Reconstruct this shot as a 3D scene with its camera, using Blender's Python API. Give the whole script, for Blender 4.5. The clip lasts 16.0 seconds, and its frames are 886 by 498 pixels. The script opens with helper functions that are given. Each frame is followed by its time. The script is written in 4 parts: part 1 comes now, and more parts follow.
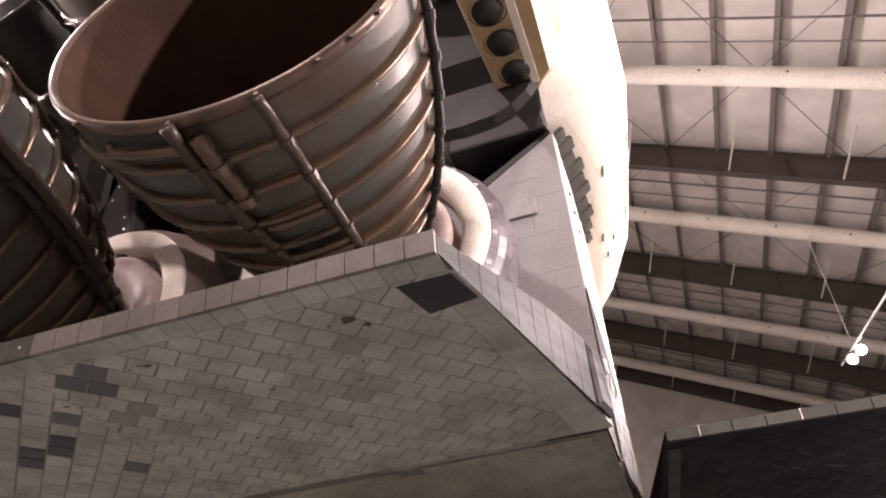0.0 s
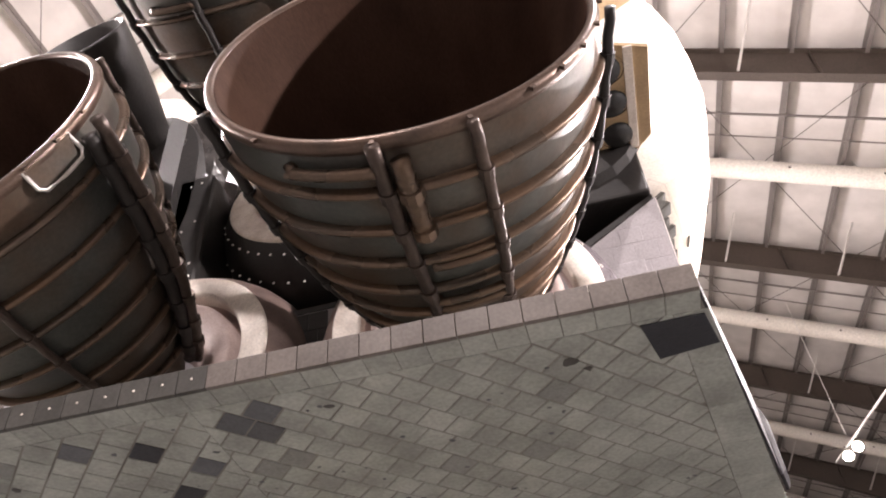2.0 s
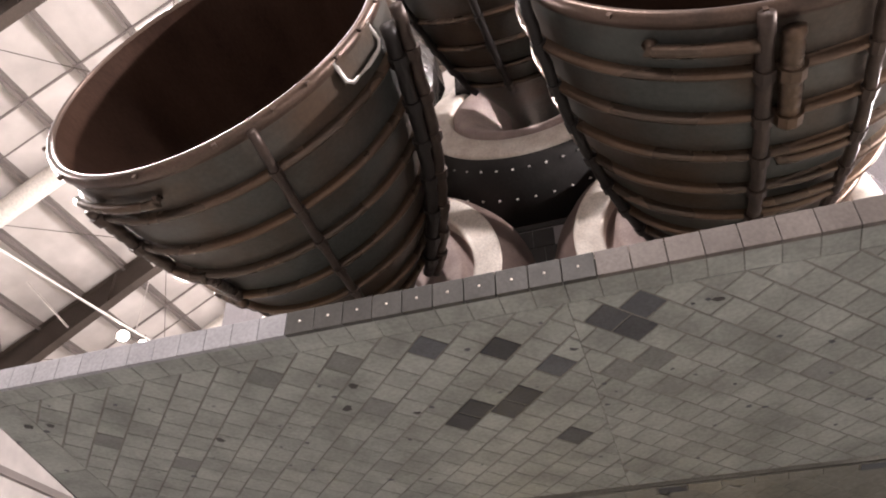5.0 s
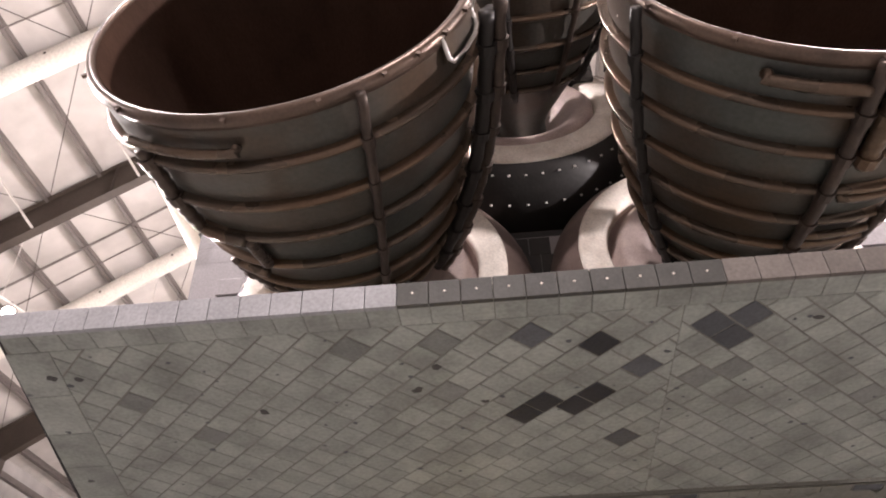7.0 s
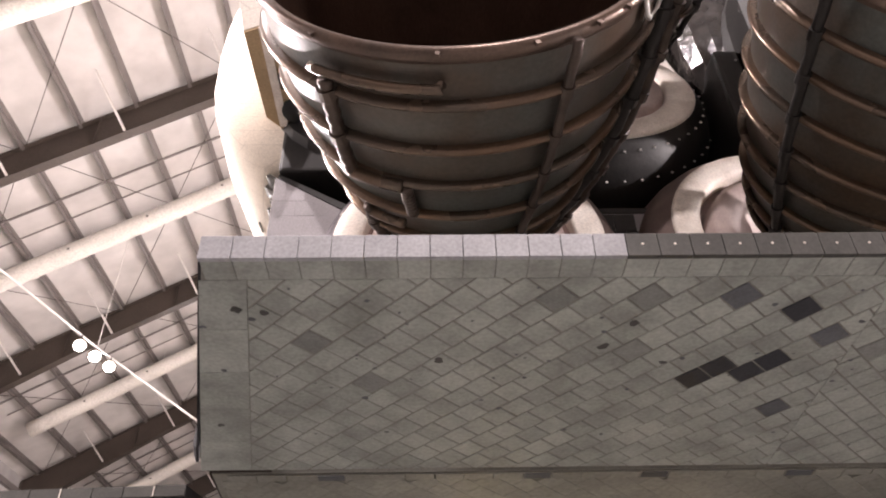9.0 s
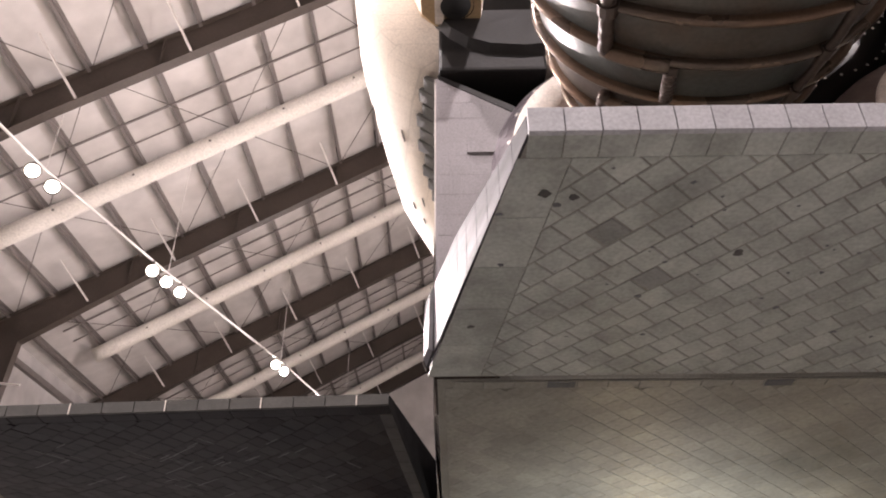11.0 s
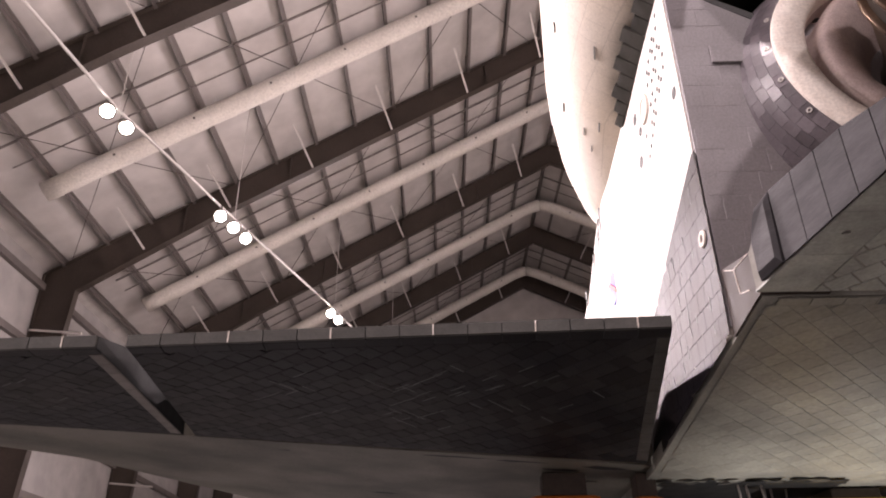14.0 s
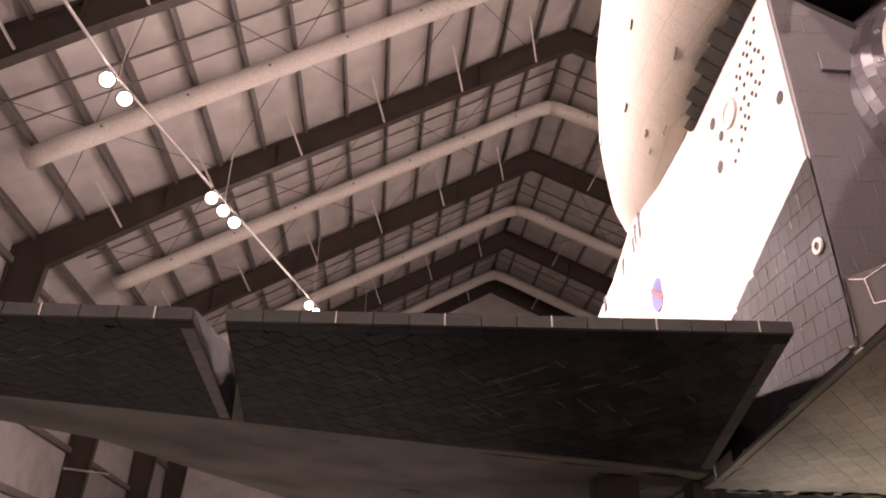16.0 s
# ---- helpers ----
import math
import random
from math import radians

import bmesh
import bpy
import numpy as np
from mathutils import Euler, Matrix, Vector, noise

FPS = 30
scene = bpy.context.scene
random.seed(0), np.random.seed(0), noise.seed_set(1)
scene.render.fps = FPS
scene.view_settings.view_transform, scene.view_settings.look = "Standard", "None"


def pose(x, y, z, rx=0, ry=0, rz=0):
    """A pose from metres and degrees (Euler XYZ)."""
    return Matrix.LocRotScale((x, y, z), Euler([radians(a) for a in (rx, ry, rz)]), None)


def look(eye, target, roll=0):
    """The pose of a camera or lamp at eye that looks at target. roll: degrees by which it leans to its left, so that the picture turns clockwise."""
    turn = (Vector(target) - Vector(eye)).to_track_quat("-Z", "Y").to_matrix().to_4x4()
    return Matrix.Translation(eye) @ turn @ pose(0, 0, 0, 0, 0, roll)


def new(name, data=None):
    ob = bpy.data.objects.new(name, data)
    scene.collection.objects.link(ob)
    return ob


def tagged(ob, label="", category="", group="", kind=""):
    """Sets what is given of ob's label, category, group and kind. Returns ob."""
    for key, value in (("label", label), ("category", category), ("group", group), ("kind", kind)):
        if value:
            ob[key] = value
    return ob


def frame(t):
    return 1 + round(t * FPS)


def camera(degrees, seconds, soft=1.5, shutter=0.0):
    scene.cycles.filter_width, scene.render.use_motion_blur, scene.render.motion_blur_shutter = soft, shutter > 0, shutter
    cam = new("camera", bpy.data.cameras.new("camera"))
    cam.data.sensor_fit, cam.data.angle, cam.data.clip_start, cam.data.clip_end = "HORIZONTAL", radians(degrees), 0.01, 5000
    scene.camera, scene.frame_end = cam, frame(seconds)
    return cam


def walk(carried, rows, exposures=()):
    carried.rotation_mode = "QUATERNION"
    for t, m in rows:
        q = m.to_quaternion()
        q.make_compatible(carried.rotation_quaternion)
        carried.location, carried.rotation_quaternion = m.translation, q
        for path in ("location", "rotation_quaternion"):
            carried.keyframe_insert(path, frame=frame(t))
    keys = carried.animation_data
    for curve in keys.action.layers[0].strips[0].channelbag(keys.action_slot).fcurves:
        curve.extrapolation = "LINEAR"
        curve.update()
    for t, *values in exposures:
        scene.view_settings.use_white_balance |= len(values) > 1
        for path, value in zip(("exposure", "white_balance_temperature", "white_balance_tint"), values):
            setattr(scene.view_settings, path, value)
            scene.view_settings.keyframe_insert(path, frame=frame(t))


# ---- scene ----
cam = camera(61.24, 16.0, soft=2.0)
PATH = [
    (0.0, 3.702, -2.74, 1.777, 124.35, 4.31, 18.99),
    (0.5, 3.39, -2.821, 1.732, 125.34, 5.21, 17.22),
    (1.0, 3.048, -2.865, 1.765, 126.75, 4.9, 15.99),
    (1.5, 2.7, -2.823, 1.794, 129.02, 4.4, 15.27),
    (2.0, 2.34, -2.757, 1.847, 130.48, 4.06, 14.68),
    (2.5, 2.016, -2.779, 1.904, 129.97, 3.8, 14.14),
    (3.0, 1.739, -2.797, 1.937, 129.02, 3.28, 14.12),
    (3.5, 1.479, -2.747, 1.907, 128.82, 2.74, 14.86),
    (4.0, 1.265, -2.753, 1.871, 128.17, 1.95, 16.1),
    (4.5, 1.04, -2.767, 1.871, 127.28, 1.3, 17.34),
    (5.0, 0.802, -2.786, 1.851, 126.71, 0.71, 18.55),
    (7.5, -0.809, -2.981, 1.772, 127.43, 1.49, 2.54),
    (8.0, -1.174, -3.008, 1.753, 127.45, 1.44, 0.89),
    (8.5, -1.504, -2.92, 1.709, 127.47, 1.1, -0.08),
    (9.0, -1.823, -2.804, 1.694, 126.38, 0.9, -0.59),
    (9.5, -2.182, -2.717, 1.727, 124.64, 1.21, -0.47),
    (10.0, -2.524, -2.554, 1.755, 123.26, 1.04, 0.2),
    (12.5, -4.157, -2.24, 1.643, 118.08, 0.16, 1.13),
    (13.0, -4.438, -2.118, 1.674, 117.1, 0.43, 1.28),
    (13.5, -4.79, -2.018, 1.68, 117.3, 0.38, 1.02),
    (14.0, -5.153, -1.919, 1.686, 117.81, 0.62, 0.85),
    (14.5, -5.446, -1.811, 1.739, 117.12, 0.92, 0.95),
    (15.0, -5.744, -1.686, 1.723, 116.09, 0.4, 0.18),
    (15.5, -6.0, -1.631, 1.702, 116.87, -0.56, -1.88),
    (16.0, -6.263, -1.629, 1.703, 117.95, -0.88, -4.17),
]
EXPOSURES = [(0.0, -0.5, 6650, 17), (0.7, -0.28, 6650, 16), (1.5, -0.08, 6350, 11), (4.0, -0.03, 6300, 10), (5.0, 0.0, 6280, 10), (9.0, -0.04, 6300, 12), (10.0, -0.08, 6300, 12), (12.5, -0.75, 6400, 16), (13.5, -0.87, 6400, 18), (14.5, -0.88, 6550, 22), (16.0, -1.17, 7200, 29)]
walk(cam, [(t, pose(*p)) for t, *p in PATH], EXPOSURES)

# ---- light ----
world = bpy.data.worlds.new("world")
scene.world = world
world.use_nodes = True
world.node_tree.nodes["Background"].inputs[0].default_value = (0.8, 0.75, 0.7, 1)
world.node_tree.nodes["Background"].inputs[1].default_value = 0.008

LAMPS_LEFT = [(-12.3, 11.0, 11.8, 2), (-10.8, 15.1, 11.4, 3), (-9.1, 21.7, 11.6, 2), (-7.6, 27.5, 11.5, 1),
              (-13.2, 5.5, 11.9, 2), (-13.6, 2.4, 11.9, 1), (-13.9, -0.6, 11.9, 2)]
LAMPS_RIGHT = [(9.4, 20.3, 10.7, 2), (11.0, 12.0, 11.0, 2), (11.8, 6.0, 11.0, 2), (12.0, 2.6, 10.9, 1)]
WALL_LAMP = (15.3, -2.1, 7.9)
# the last one is an added, unseen fill lamp that brightens the engine rings
UNSEEN_LAMPS = [(-7.2, 0.6, 14.6), (7.0, 0.6, 14.6), (-0.5, -8.5, 14.8)]
LAMP_TINT = (1.0, 0.87, 0.84)


def flood(eye, target, watts, wide=150):
    data = bpy.data.lights.new("floodlight_beam", "SPOT")
    data.energy, data.color, data.spot_size, data.spot_blend, data.shadow_soft_size = watts, LAMP_TINT, radians(wide), 0.6, 0.15
    new("floodlight_beam", data).matrix_world = look(eye, target)


FLOOD_WATTS = 5600
for x, y, z, n in LAMPS_LEFT:
    flood((x + 0.35, y, z - 0.35), (-3, 0.5 * y + 1, 3), FLOOD_WATTS * (0.5 + 0.25 * n) * (1.7 if y > 14 else 1.0))
for x, y, z, n in LAMPS_RIGHT:
    flood((x - 0.35, y, z - 0.35), (3, 0.5 * y + 1, 3), FLOOD_WATTS * (0.5 + 0.25 * n))

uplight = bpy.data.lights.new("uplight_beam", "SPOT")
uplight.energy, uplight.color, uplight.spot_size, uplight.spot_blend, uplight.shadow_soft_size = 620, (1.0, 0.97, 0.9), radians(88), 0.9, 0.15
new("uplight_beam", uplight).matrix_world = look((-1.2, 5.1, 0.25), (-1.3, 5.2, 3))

flood((15.15, -2.1, 7.8), (0, 0.5, 5.5), FLOOD_WATTS * 3.2)
for (x, y, z), share in zip(UNSEEN_LAMPS, (1.35, 1.35, 1.0)):
    flood((0.97 * x, y + 0.03 * abs(y), z - 0.3), (0, 1.0, 5), FLOOD_WATTS * share, 110)

# ---- materials ----


def material(name, colour, rough=0.6, metal=0.0, spots=None, scale=6.0, amount=0.5, grain=60.0, bump=0.15, vary=0.0, spec=0.4, stretch=(1, 1, 1), island=False, joint=None):
    """Base colour with wear at two scales, a fine relief and, where vary is set, a shade of its own for each piece."""
    m = bpy.data.materials.new(name)
    m.use_nodes = True
    t, nodes = m.node_tree, m.node_tree.nodes
    b = nodes["Principled BSDF"]
    b.inputs["Metallic"].default_value = metal
    b.inputs["Specular IOR Level"].default_value = spec
    co = nodes.new("ShaderNodeTexCoord")
    mp = nodes.new("ShaderNodeMapping")
    mp.inputs["Scale"].default_value = stretch
    geo = nodes.new("ShaderNodeNewGeometry")
    t.links.new(geo.outputs["Position"], mp.inputs["Vector"])
    n1, n2 = nodes.new("ShaderNodeTexNoise"), nodes.new("ShaderNodeTexNoise")
    for n, s, d in ((n1, scale, 6.0), (n2, grain, 4.0)):
        t.links.new(mp.outputs[0], n.inputs["Vector"])
        n.inputs["Scale"].default_value, n.inputs["Detail"].default_value = s, d
    ramp = nodes.new("ShaderNodeValToRGB")
    ramp.color_ramp.elements[0].position, ramp.color_ramp.elements[1].position = 0.38, 0.68
    t.links.new(n1.outputs["Fac"], ramp.inputs[0])
    mix = nodes.new("ShaderNodeMix")
    mix.data_type = "RGBA"
    dark = spots or tuple(c * 0.6 for c in colour)
    mix.inputs["A"].default_value, mix.inputs["B"].default_value = (*colour, 1), (*dark, 1)
    sc = nodes.new("ShaderNodeMath")
    sc.operation = "MULTIPLY"
    sc.inputs[1].default_value = amount
    t.links.new(ramp.outputs[0], sc.inputs[0])
    t.links.new(sc.outputs[0], mix.inputs["Factor"])
    out = mix.outputs["Result"]
    hsv = nodes.new("ShaderNodeHueSaturation")
    val = nodes.new("ShaderNodeMapRange")
    val.inputs["From Min"].default_value, val.inputs["From Max"].default_value = 0.3, 0.7
    val.inputs["To Min"].default_value, val.inputs["To Max"].default_value = 0.86, 1.14
    t.links.new(n2.outputs["Fac"], val.inputs["Value"])
    value = val.outputs[0]
    if vary:
        rnd = nodes.new("ShaderNodeMapRange")
        rnd.inputs["To Min"].default_value, rnd.inputs["To Max"].default_value = 1 - vary, 1 + vary
        if island:
            t.links.new(geo.outputs["Random Per Island"], rnd.inputs["Value"])
        else:
            t.links.new(nodes.new("ShaderNodeObjectInfo").outputs["Random"], rnd.inputs["Value"])
        mul = nodes.new("ShaderNodeMath")
        mul.operation = "MULTIPLY"
        t.links.new(value, mul.inputs[0])
        t.links.new(rnd.outputs[0], mul.inputs[1])
        value = mul.outputs[0]
    if joint:
        sep, com = nodes.new("ShaderNodeSeparateXYZ"), nodes.new("ShaderNodeCombineXYZ")
        t.links.new(geo.outputs["Position"], sep.inputs[0])
        t.links.new(sep.outputs["Y"], com.inputs["X"])
        t.links.new(sep.outputs["Z"], com.inputs["Y"])
        brick = nodes.new("ShaderNodeTexBrick")
        t.links.new(com.outputs[0], brick.inputs["Vector"])
        brick.inputs["Color1"].default_value, brick.inputs["Color2"].default_value, brick.inputs["Mortar"].default_value = (1, 1, 1, 1), (0.96, 0.96, 0.96, 1), (0.84, 0.84, 0.84, 1)
        brick.inputs["Scale"].default_value, brick.inputs["Mortar Size"].default_value = 1.0, 0.004
        brick.inputs["Brick Width"].default_value, brick.inputs["Row Height"].default_value = joint
        mj = nodes.new("ShaderNodeMath")
        mj.operation = "MULTIPLY"
        t.links.new(value, mj.inputs[0])
        t.links.new(brick.outputs["Color"], mj.inputs[1])
        value = mj.outputs[0]
    t.links.new(value, hsv.inputs["Value"])
    t.links.new(out, hsv.inputs["Color"])
    t.links.new(hsv.outputs[0], b.inputs["Base Color"])
    rr = nodes.new("ShaderNodeMapRange")
    rr.inputs["To Min"].default_value, rr.inputs["To Max"].default_value = max(rough - 0.12, 0.05), min(rough + 0.12, 1)
    t.links.new(n1.outputs["Fac"], rr.inputs["Value"])
    t.links.new(rr.outputs[0], b.inputs["Roughness"])
    bp = nodes.new("ShaderNodeBump")
    bp.inputs["Strength"].default_value, bp.inputs["Distance"].default_value = bump, 0.01
    t.links.new(n2.outputs["Fac"], bp.inputs["Height"])
    t.links.new(bp.outputs[0], b.inputs["Normal"])
    return m


def glow(name, colour, strength):
    m = bpy.data.materials.new(name)
    m.use_nodes = True
    b = m.node_tree.nodes["Principled BSDF"]
    b.inputs["Emission Color"].default_value, b.inputs["Emission Strength"].default_value = (*colour, 1), strength
    return m


FLAP_TILE = material("worn_grey_tile", (0.375, 0.395, 0.355), 0.5, spots=(0.20, 0.207, 0.187), scale=3.5, amount=0.7, grain=45, bump=0.15, vary=0.11)
FLAP_REST = material("worn_grey_tile_rest", (0.375, 0.395, 0.355), 0.5, spots=(0.20, 0.207, 0.187), scale=3.5, amount=0.7, grain=45, bump=0.15, vary=0.11, island=True)
FLAP_FILL = material("grey_joint", (0.25, 0.245, 0.215), 0.8, spots=(0.13, 0.12, 0.105), scale=5, amount=0.7)
DARK_TILE = material("new_black_tile", (0.036, 0.038, 0.044), 0.38, scale=9, amount=0.3, vary=0.15)
MID_TILE = material("newer_grey_tile", (0.10, 0.105, 0.112), 0.45, scale=9, amount=0.35, vary=0.2)
DULL_TILE = material("dull_tile", (0.235, 0.245, 0.225), 0.5, scale=9, amount=0.4, vary=0.15)
FRAY = material("frayed_filler", (0.10, 0.105, 0.10), 0.5, scale=9, amount=0.4, vary=0.2)
EDGE_TILE = material("edge_tile", (0.40, 0.40, 0.42), 0.5, spots=(0.28, 0.28, 0.29), scale=4, amount=0.6, vary=0.05)
END_TILE = material("end_tile", (0.040, 0.038, 0.041), 0.55, spots=(0.020, 0.019, 0.020), scale=4, amount=0.8, grain=34, vary=0.1, spec=0.12, stretch=(1, 0.5, 3))
EDGE_DARK = material("dark_edge_tile", (0.07, 0.068, 0.062), 0.5, spots=(0.035, 0.035, 0.03), scale=8, amount=0.5, vary=0.15)
BLACK_TILE = material("black_tile", (0.017, 0.017, 0.019), 0.55, spots=(0.048, 0.045, 0.042), scale=1.2, amount=0.7, vary=0.4, island=True, spec=0.12)
BLACK_FILL = material("black_joint", (0.01, 0.01, 0.01), 0.8)
BELLY = material("belly_tile", (0.31, 0.305, 0.26), 0.45, spots=(0.12, 0.12, 0.105), scale=0.9, amount=0.85, grain=30, vary=0.1, island=True)
WING_SKIN = material("wing_tile", (0.17, 0.16, 0.132), 0.5, spots=(0.06, 0.058, 0.05), scale=0.9, amount=0.85, grain=30, vary=0.1, spec=0.2)
BELLY_FILL = material("belly_joint", (0.29, 0.285, 0.245), 0.6, spots=(0.12, 0.12, 0.105), scale=0.9, amount=0.85)
SIDE_TILE = material("side_black_tile", (0.019, 0.017, 0.02), 0.5, spots=(0.026, 0.019, 0.014), scale=1.1, amount=0.9, vary=0.12, island=True, spec=0.07)
FOIL = material("black_foil", (0.022, 0.019, 0.018), 0.24, spots=(0.05, 0.044, 0.04), scale=5, amount=0.6, grain=12, bump=0.8, spec=0.5)
SEAL = material("brown_seal", (0.03, 0.022, 0.018), 0.6, spots=(0.05, 0.04, 0.033), scale=6, amount=0.6, spec=0.1)
DOME_TILE = material("dome_tile", (0.13, 0.115, 0.125), 0.32, spots=(0.07, 0.06, 0.065), scale=5, amount=0.6, vary=0.28, island=True)
EDGE_BROWN = material("brown_edge_tile", (0.17, 0.15, 0.135), 0.5, spots=(0.10, 0.085, 0.075), scale=5, amount=0.6, vary=0.1)
WHITE = material("white_blanket", (0.74, 0.70, 0.65), 0.75, spots=(0.62, 0.55, 0.46), scale=1.4, amount=0.35, grain=40, bump=0.1, joint=(0.6, 0.45))
POD_SKIN = material("pod_tile", (0.72, 0.67, 0.60), 0.7, spots=(0.60, 0.48, 0.33), scale=0.6, amount=0.4, grain=70, bump=0.05, joint=(0.22, 0.2))
TAN = material("tan_blanket", (0.43, 0.31, 0.175), 0.75, spots=(0.32, 0.23, 0.14), scale=3, amount=0.5, grain=40, bump=0.15)
BASE_GREY = material("base_heat_tile", (0.245, 0.228, 0.237), 0.45, spots=(0.21, 0.195, 0.2), scale=2.2, amount=0.6, vary=0.025, island=True)
BASE_DARK = material("base_black", (0.012, 0.011, 0.0105), 0.5, spots=(0.03, 0.027, 0.025), scale=7, amount=0.4, grain=25, bump=0.3)
RING = material("blanket_ring", (0.80, 0.74, 0.67), 0.7, spots=(0.52, 0.43, 0.36), scale=6, amount=0.45, grain=50, bump=0.3)
CONE = material("dusty_pink_cover", (0.46, 0.37, 0.34), 0.65, spots=(0.2, 0.15, 0.14), scale=4, amount=0.5)
DOME_BROWN = material("brown_dome_skin", (0.17, 0.125, 0.11), 0.55, spots=(0.07, 0.05, 0.045), scale=3, amount=0.7)
NOZZLE = material("blued_nozzle_steel", (0.093, 0.098, 0.091), 0.42, 0.5, spots=(0.085, 0.054, 0.035), scale=1.5, amount=0.92, grain=35, bump=0.1, vary=0.08)
BAND = material("heat_stained_band", (0.095, 0.074, 0.058), 0.28, 0.6, spots=(0.155, 0.095, 0.058), scale=2.0, amount=0.8, grain=50)
RIM = material("coppery_rim", (0.12, 0.083, 0.064), 0.36, 0.6, spots=(0.06, 0.045, 0.037), scale=4, amount=0.7)
PIPE = material("brown_pipe", (0.075, 0.055, 0.045), 0.4, 0.5, spots=(0.035, 0.028, 0.025), scale=9, amount=0.6)
CABLE = material("dark_cable", (0.018, 0.015, 0.014), 0.5, scale=12, amount=0.4)
INNER = material("nozzle_inside", (0.048, 0.027, 0.019), 0.65, 0.0, spots=(0.022, 0.012, 0.009), scale=3, amount=0.6, stretch=(1, 0.3, 1), spec=0.05)
STEEL = material("brown_painted_steel", (0.06, 0.046, 0.037), 0.6, scale=1.2, amount=0.4, grain=20, bump=0.05)
PURLIN = material("grey_purlin", (0.17, 0.15, 0.14), 0.55, scale=2, amount=0.3)
WALL = material("wall_lining", (0.42, 0.40, 0.39), 0.85, spots=(0.37, 0.35, 0.34), scale=0.4, amount=0.4, grain=1.5, bump=0.03)
ROOF = material("white_roof_lining", (0.55, 0.52, 0.498), 0.85, spots=(0.49, 0.465, 0.447), scale=0.35, amount=0.35, grain=1.2, bump=0.03)
DUCT = material("white_fabric_duct", (0.74, 0.70, 0.64), 0.75, spots=(0.6, 0.56, 0.5), scale=1.2, amount=0.4, grain=18)
PIPE_GREY = material("galvanised_pipe", (0.7, 0.67, 0.64), 0.4, 0.3, scale=4, amount=0.3)
FLOOR = material("concrete", (0.135, 0.132, 0.128), 0.5, spots=(0.10, 0.098, 0.095), scale=0.8, amount=0.5, grain=25, bump=0.05)
YELLOW = material("yellow_paint", (0.62, 0.40, 0.03), 0.45, spots=(0.4, 0.25, 0.03), scale=4, amount=0.4)
ORANGE = material("orange_paint", (0.6, 0.16, 0.02), 0.5, scale=4, amount=0.3)
HOLE = material("thruster_black", (0.01, 0.01, 0.01), 0.6)
BLUE = material("blue_marking", (0.05, 0.06, 0.3), 0.6, scale=8, amount=0.3)
RED = material("red_marking", (0.5, 0.05, 0.05), 0.6, scale=8, amount=0.3)
BULB = glow("lamp_glow", (1.0, 0.93, 0.84), 40.0)

# ---- helpers of this scene ----


def world_of(ob):
    m = ob.matrix_basis.copy()
    return world_of(ob.parent) @ ob.matrix_parent_inverse @ m if ob.parent else m


def part(name, bm, mat, parent=None, label="", smooth=False, shared=None):
    """Links a bmesh in world coordinates as one mesh, under parent if given."""
    if shared is None:
        mesh = bpy.data.meshes.new(name)
        if smooth:
            for f in bm.faces:
                f.smooth = True
        bm.to_mesh(mesh)
        bm.free()
        mesh.materials.append(mat)
    else:
        mesh = shared
    ob = new(name, mesh)
    if parent:
        ob.parent = parent
        ob.matrix_parent_inverse = world_of(parent).inverted()
    if label:
        tagged(ob, label)
    return ob


def thing(name, at, label, category, group="", kind=""):
    ob = new(name)
    ob.location = at
    ob.empty_display_size = 0.2
    return tagged(ob, label, category, group, kind)


def add_box(bm, lo, hi, m=None, bevel=0.0):
    g = bmesh.ops.create_cube(bm, size=1)
    vs = g["verts"]
    for v in vs:
        v.co = Vector([lo[k] + (v.co[k] + 0.5) * (hi[k] - lo[k]) for k in range(3)])
    if bevel:
        es = list({e for v in vs for e in v.link_edges})
        r = bmesh.ops.bevel(bm, geom=es, offset=bevel, segments=2, affect="EDGES", profile=0.6)
        vs = list({v for f in r["faces"] for v in f.verts} | {v for v in vs if v.is_valid})
    if m is not None:
        bmesh.ops.transform(bm, matrix=m, verts=vs)
    return vs


def box(lo, hi, m=None, bevel=0.0):
    bm = bmesh.new()
    add_box(bm, lo, hi, m, bevel)
    return bm


def beam(bm, a, b, w, h, up=(0, 0, 1)):
    """A bar from a to b, w wide and h high."""
    a, b = Vector(a), Vector(b)
    d = b - a
    y = d.normalized()
    x = y.cross(Vector(up)).normalized()
    z = x.cross(y)
    m = Matrix((x, y, z)).transposed().to_4x4()
    m.translation = a
    add_box(bm, (-w / 2, 0, -h / 2), (w / 2, d.length, h / 2), m)


def sweep(bm, pts, r, sides=8, closed=False):
    """A round tube along points."""
    pts = [Vector(p) for p in pts]
    rings, n = [], len(pts)
    for i, p in enumerate(pts):
        a = pts[(i - 1) % n] if (closed or i) else p
        b = pts[(i + 1) % n] if (closed or i < n - 1) else p
        d = (b - a).normalized()
        ref = Vector((0, 0, 1)) if abs(d.z) < 0.9 else Vector((1, 0, 0))
        u = d.cross(ref).normalized()
        w = d.cross(u)
        rr = r[i] if isinstance(r, (list, tuple)) else r
        rings.append([bm.verts.new(p + rr * (math.cos(2 * math.pi * k / sides) * u + math.sin(2 * math.pi * k / sides) * w)) for k in range(sides)])
    for i in range(n if closed else n - 1):
        A, B = rings[i], rings[(i + 1) % n]
        for k in range(sides):
            bm.faces.new((A[k], A[(k + 1) % sides], B[(k + 1) % sides], B[k]))
    if not closed:
        bm.faces.new(rings[0][::-1])
        bm.faces.new(rings[-1])


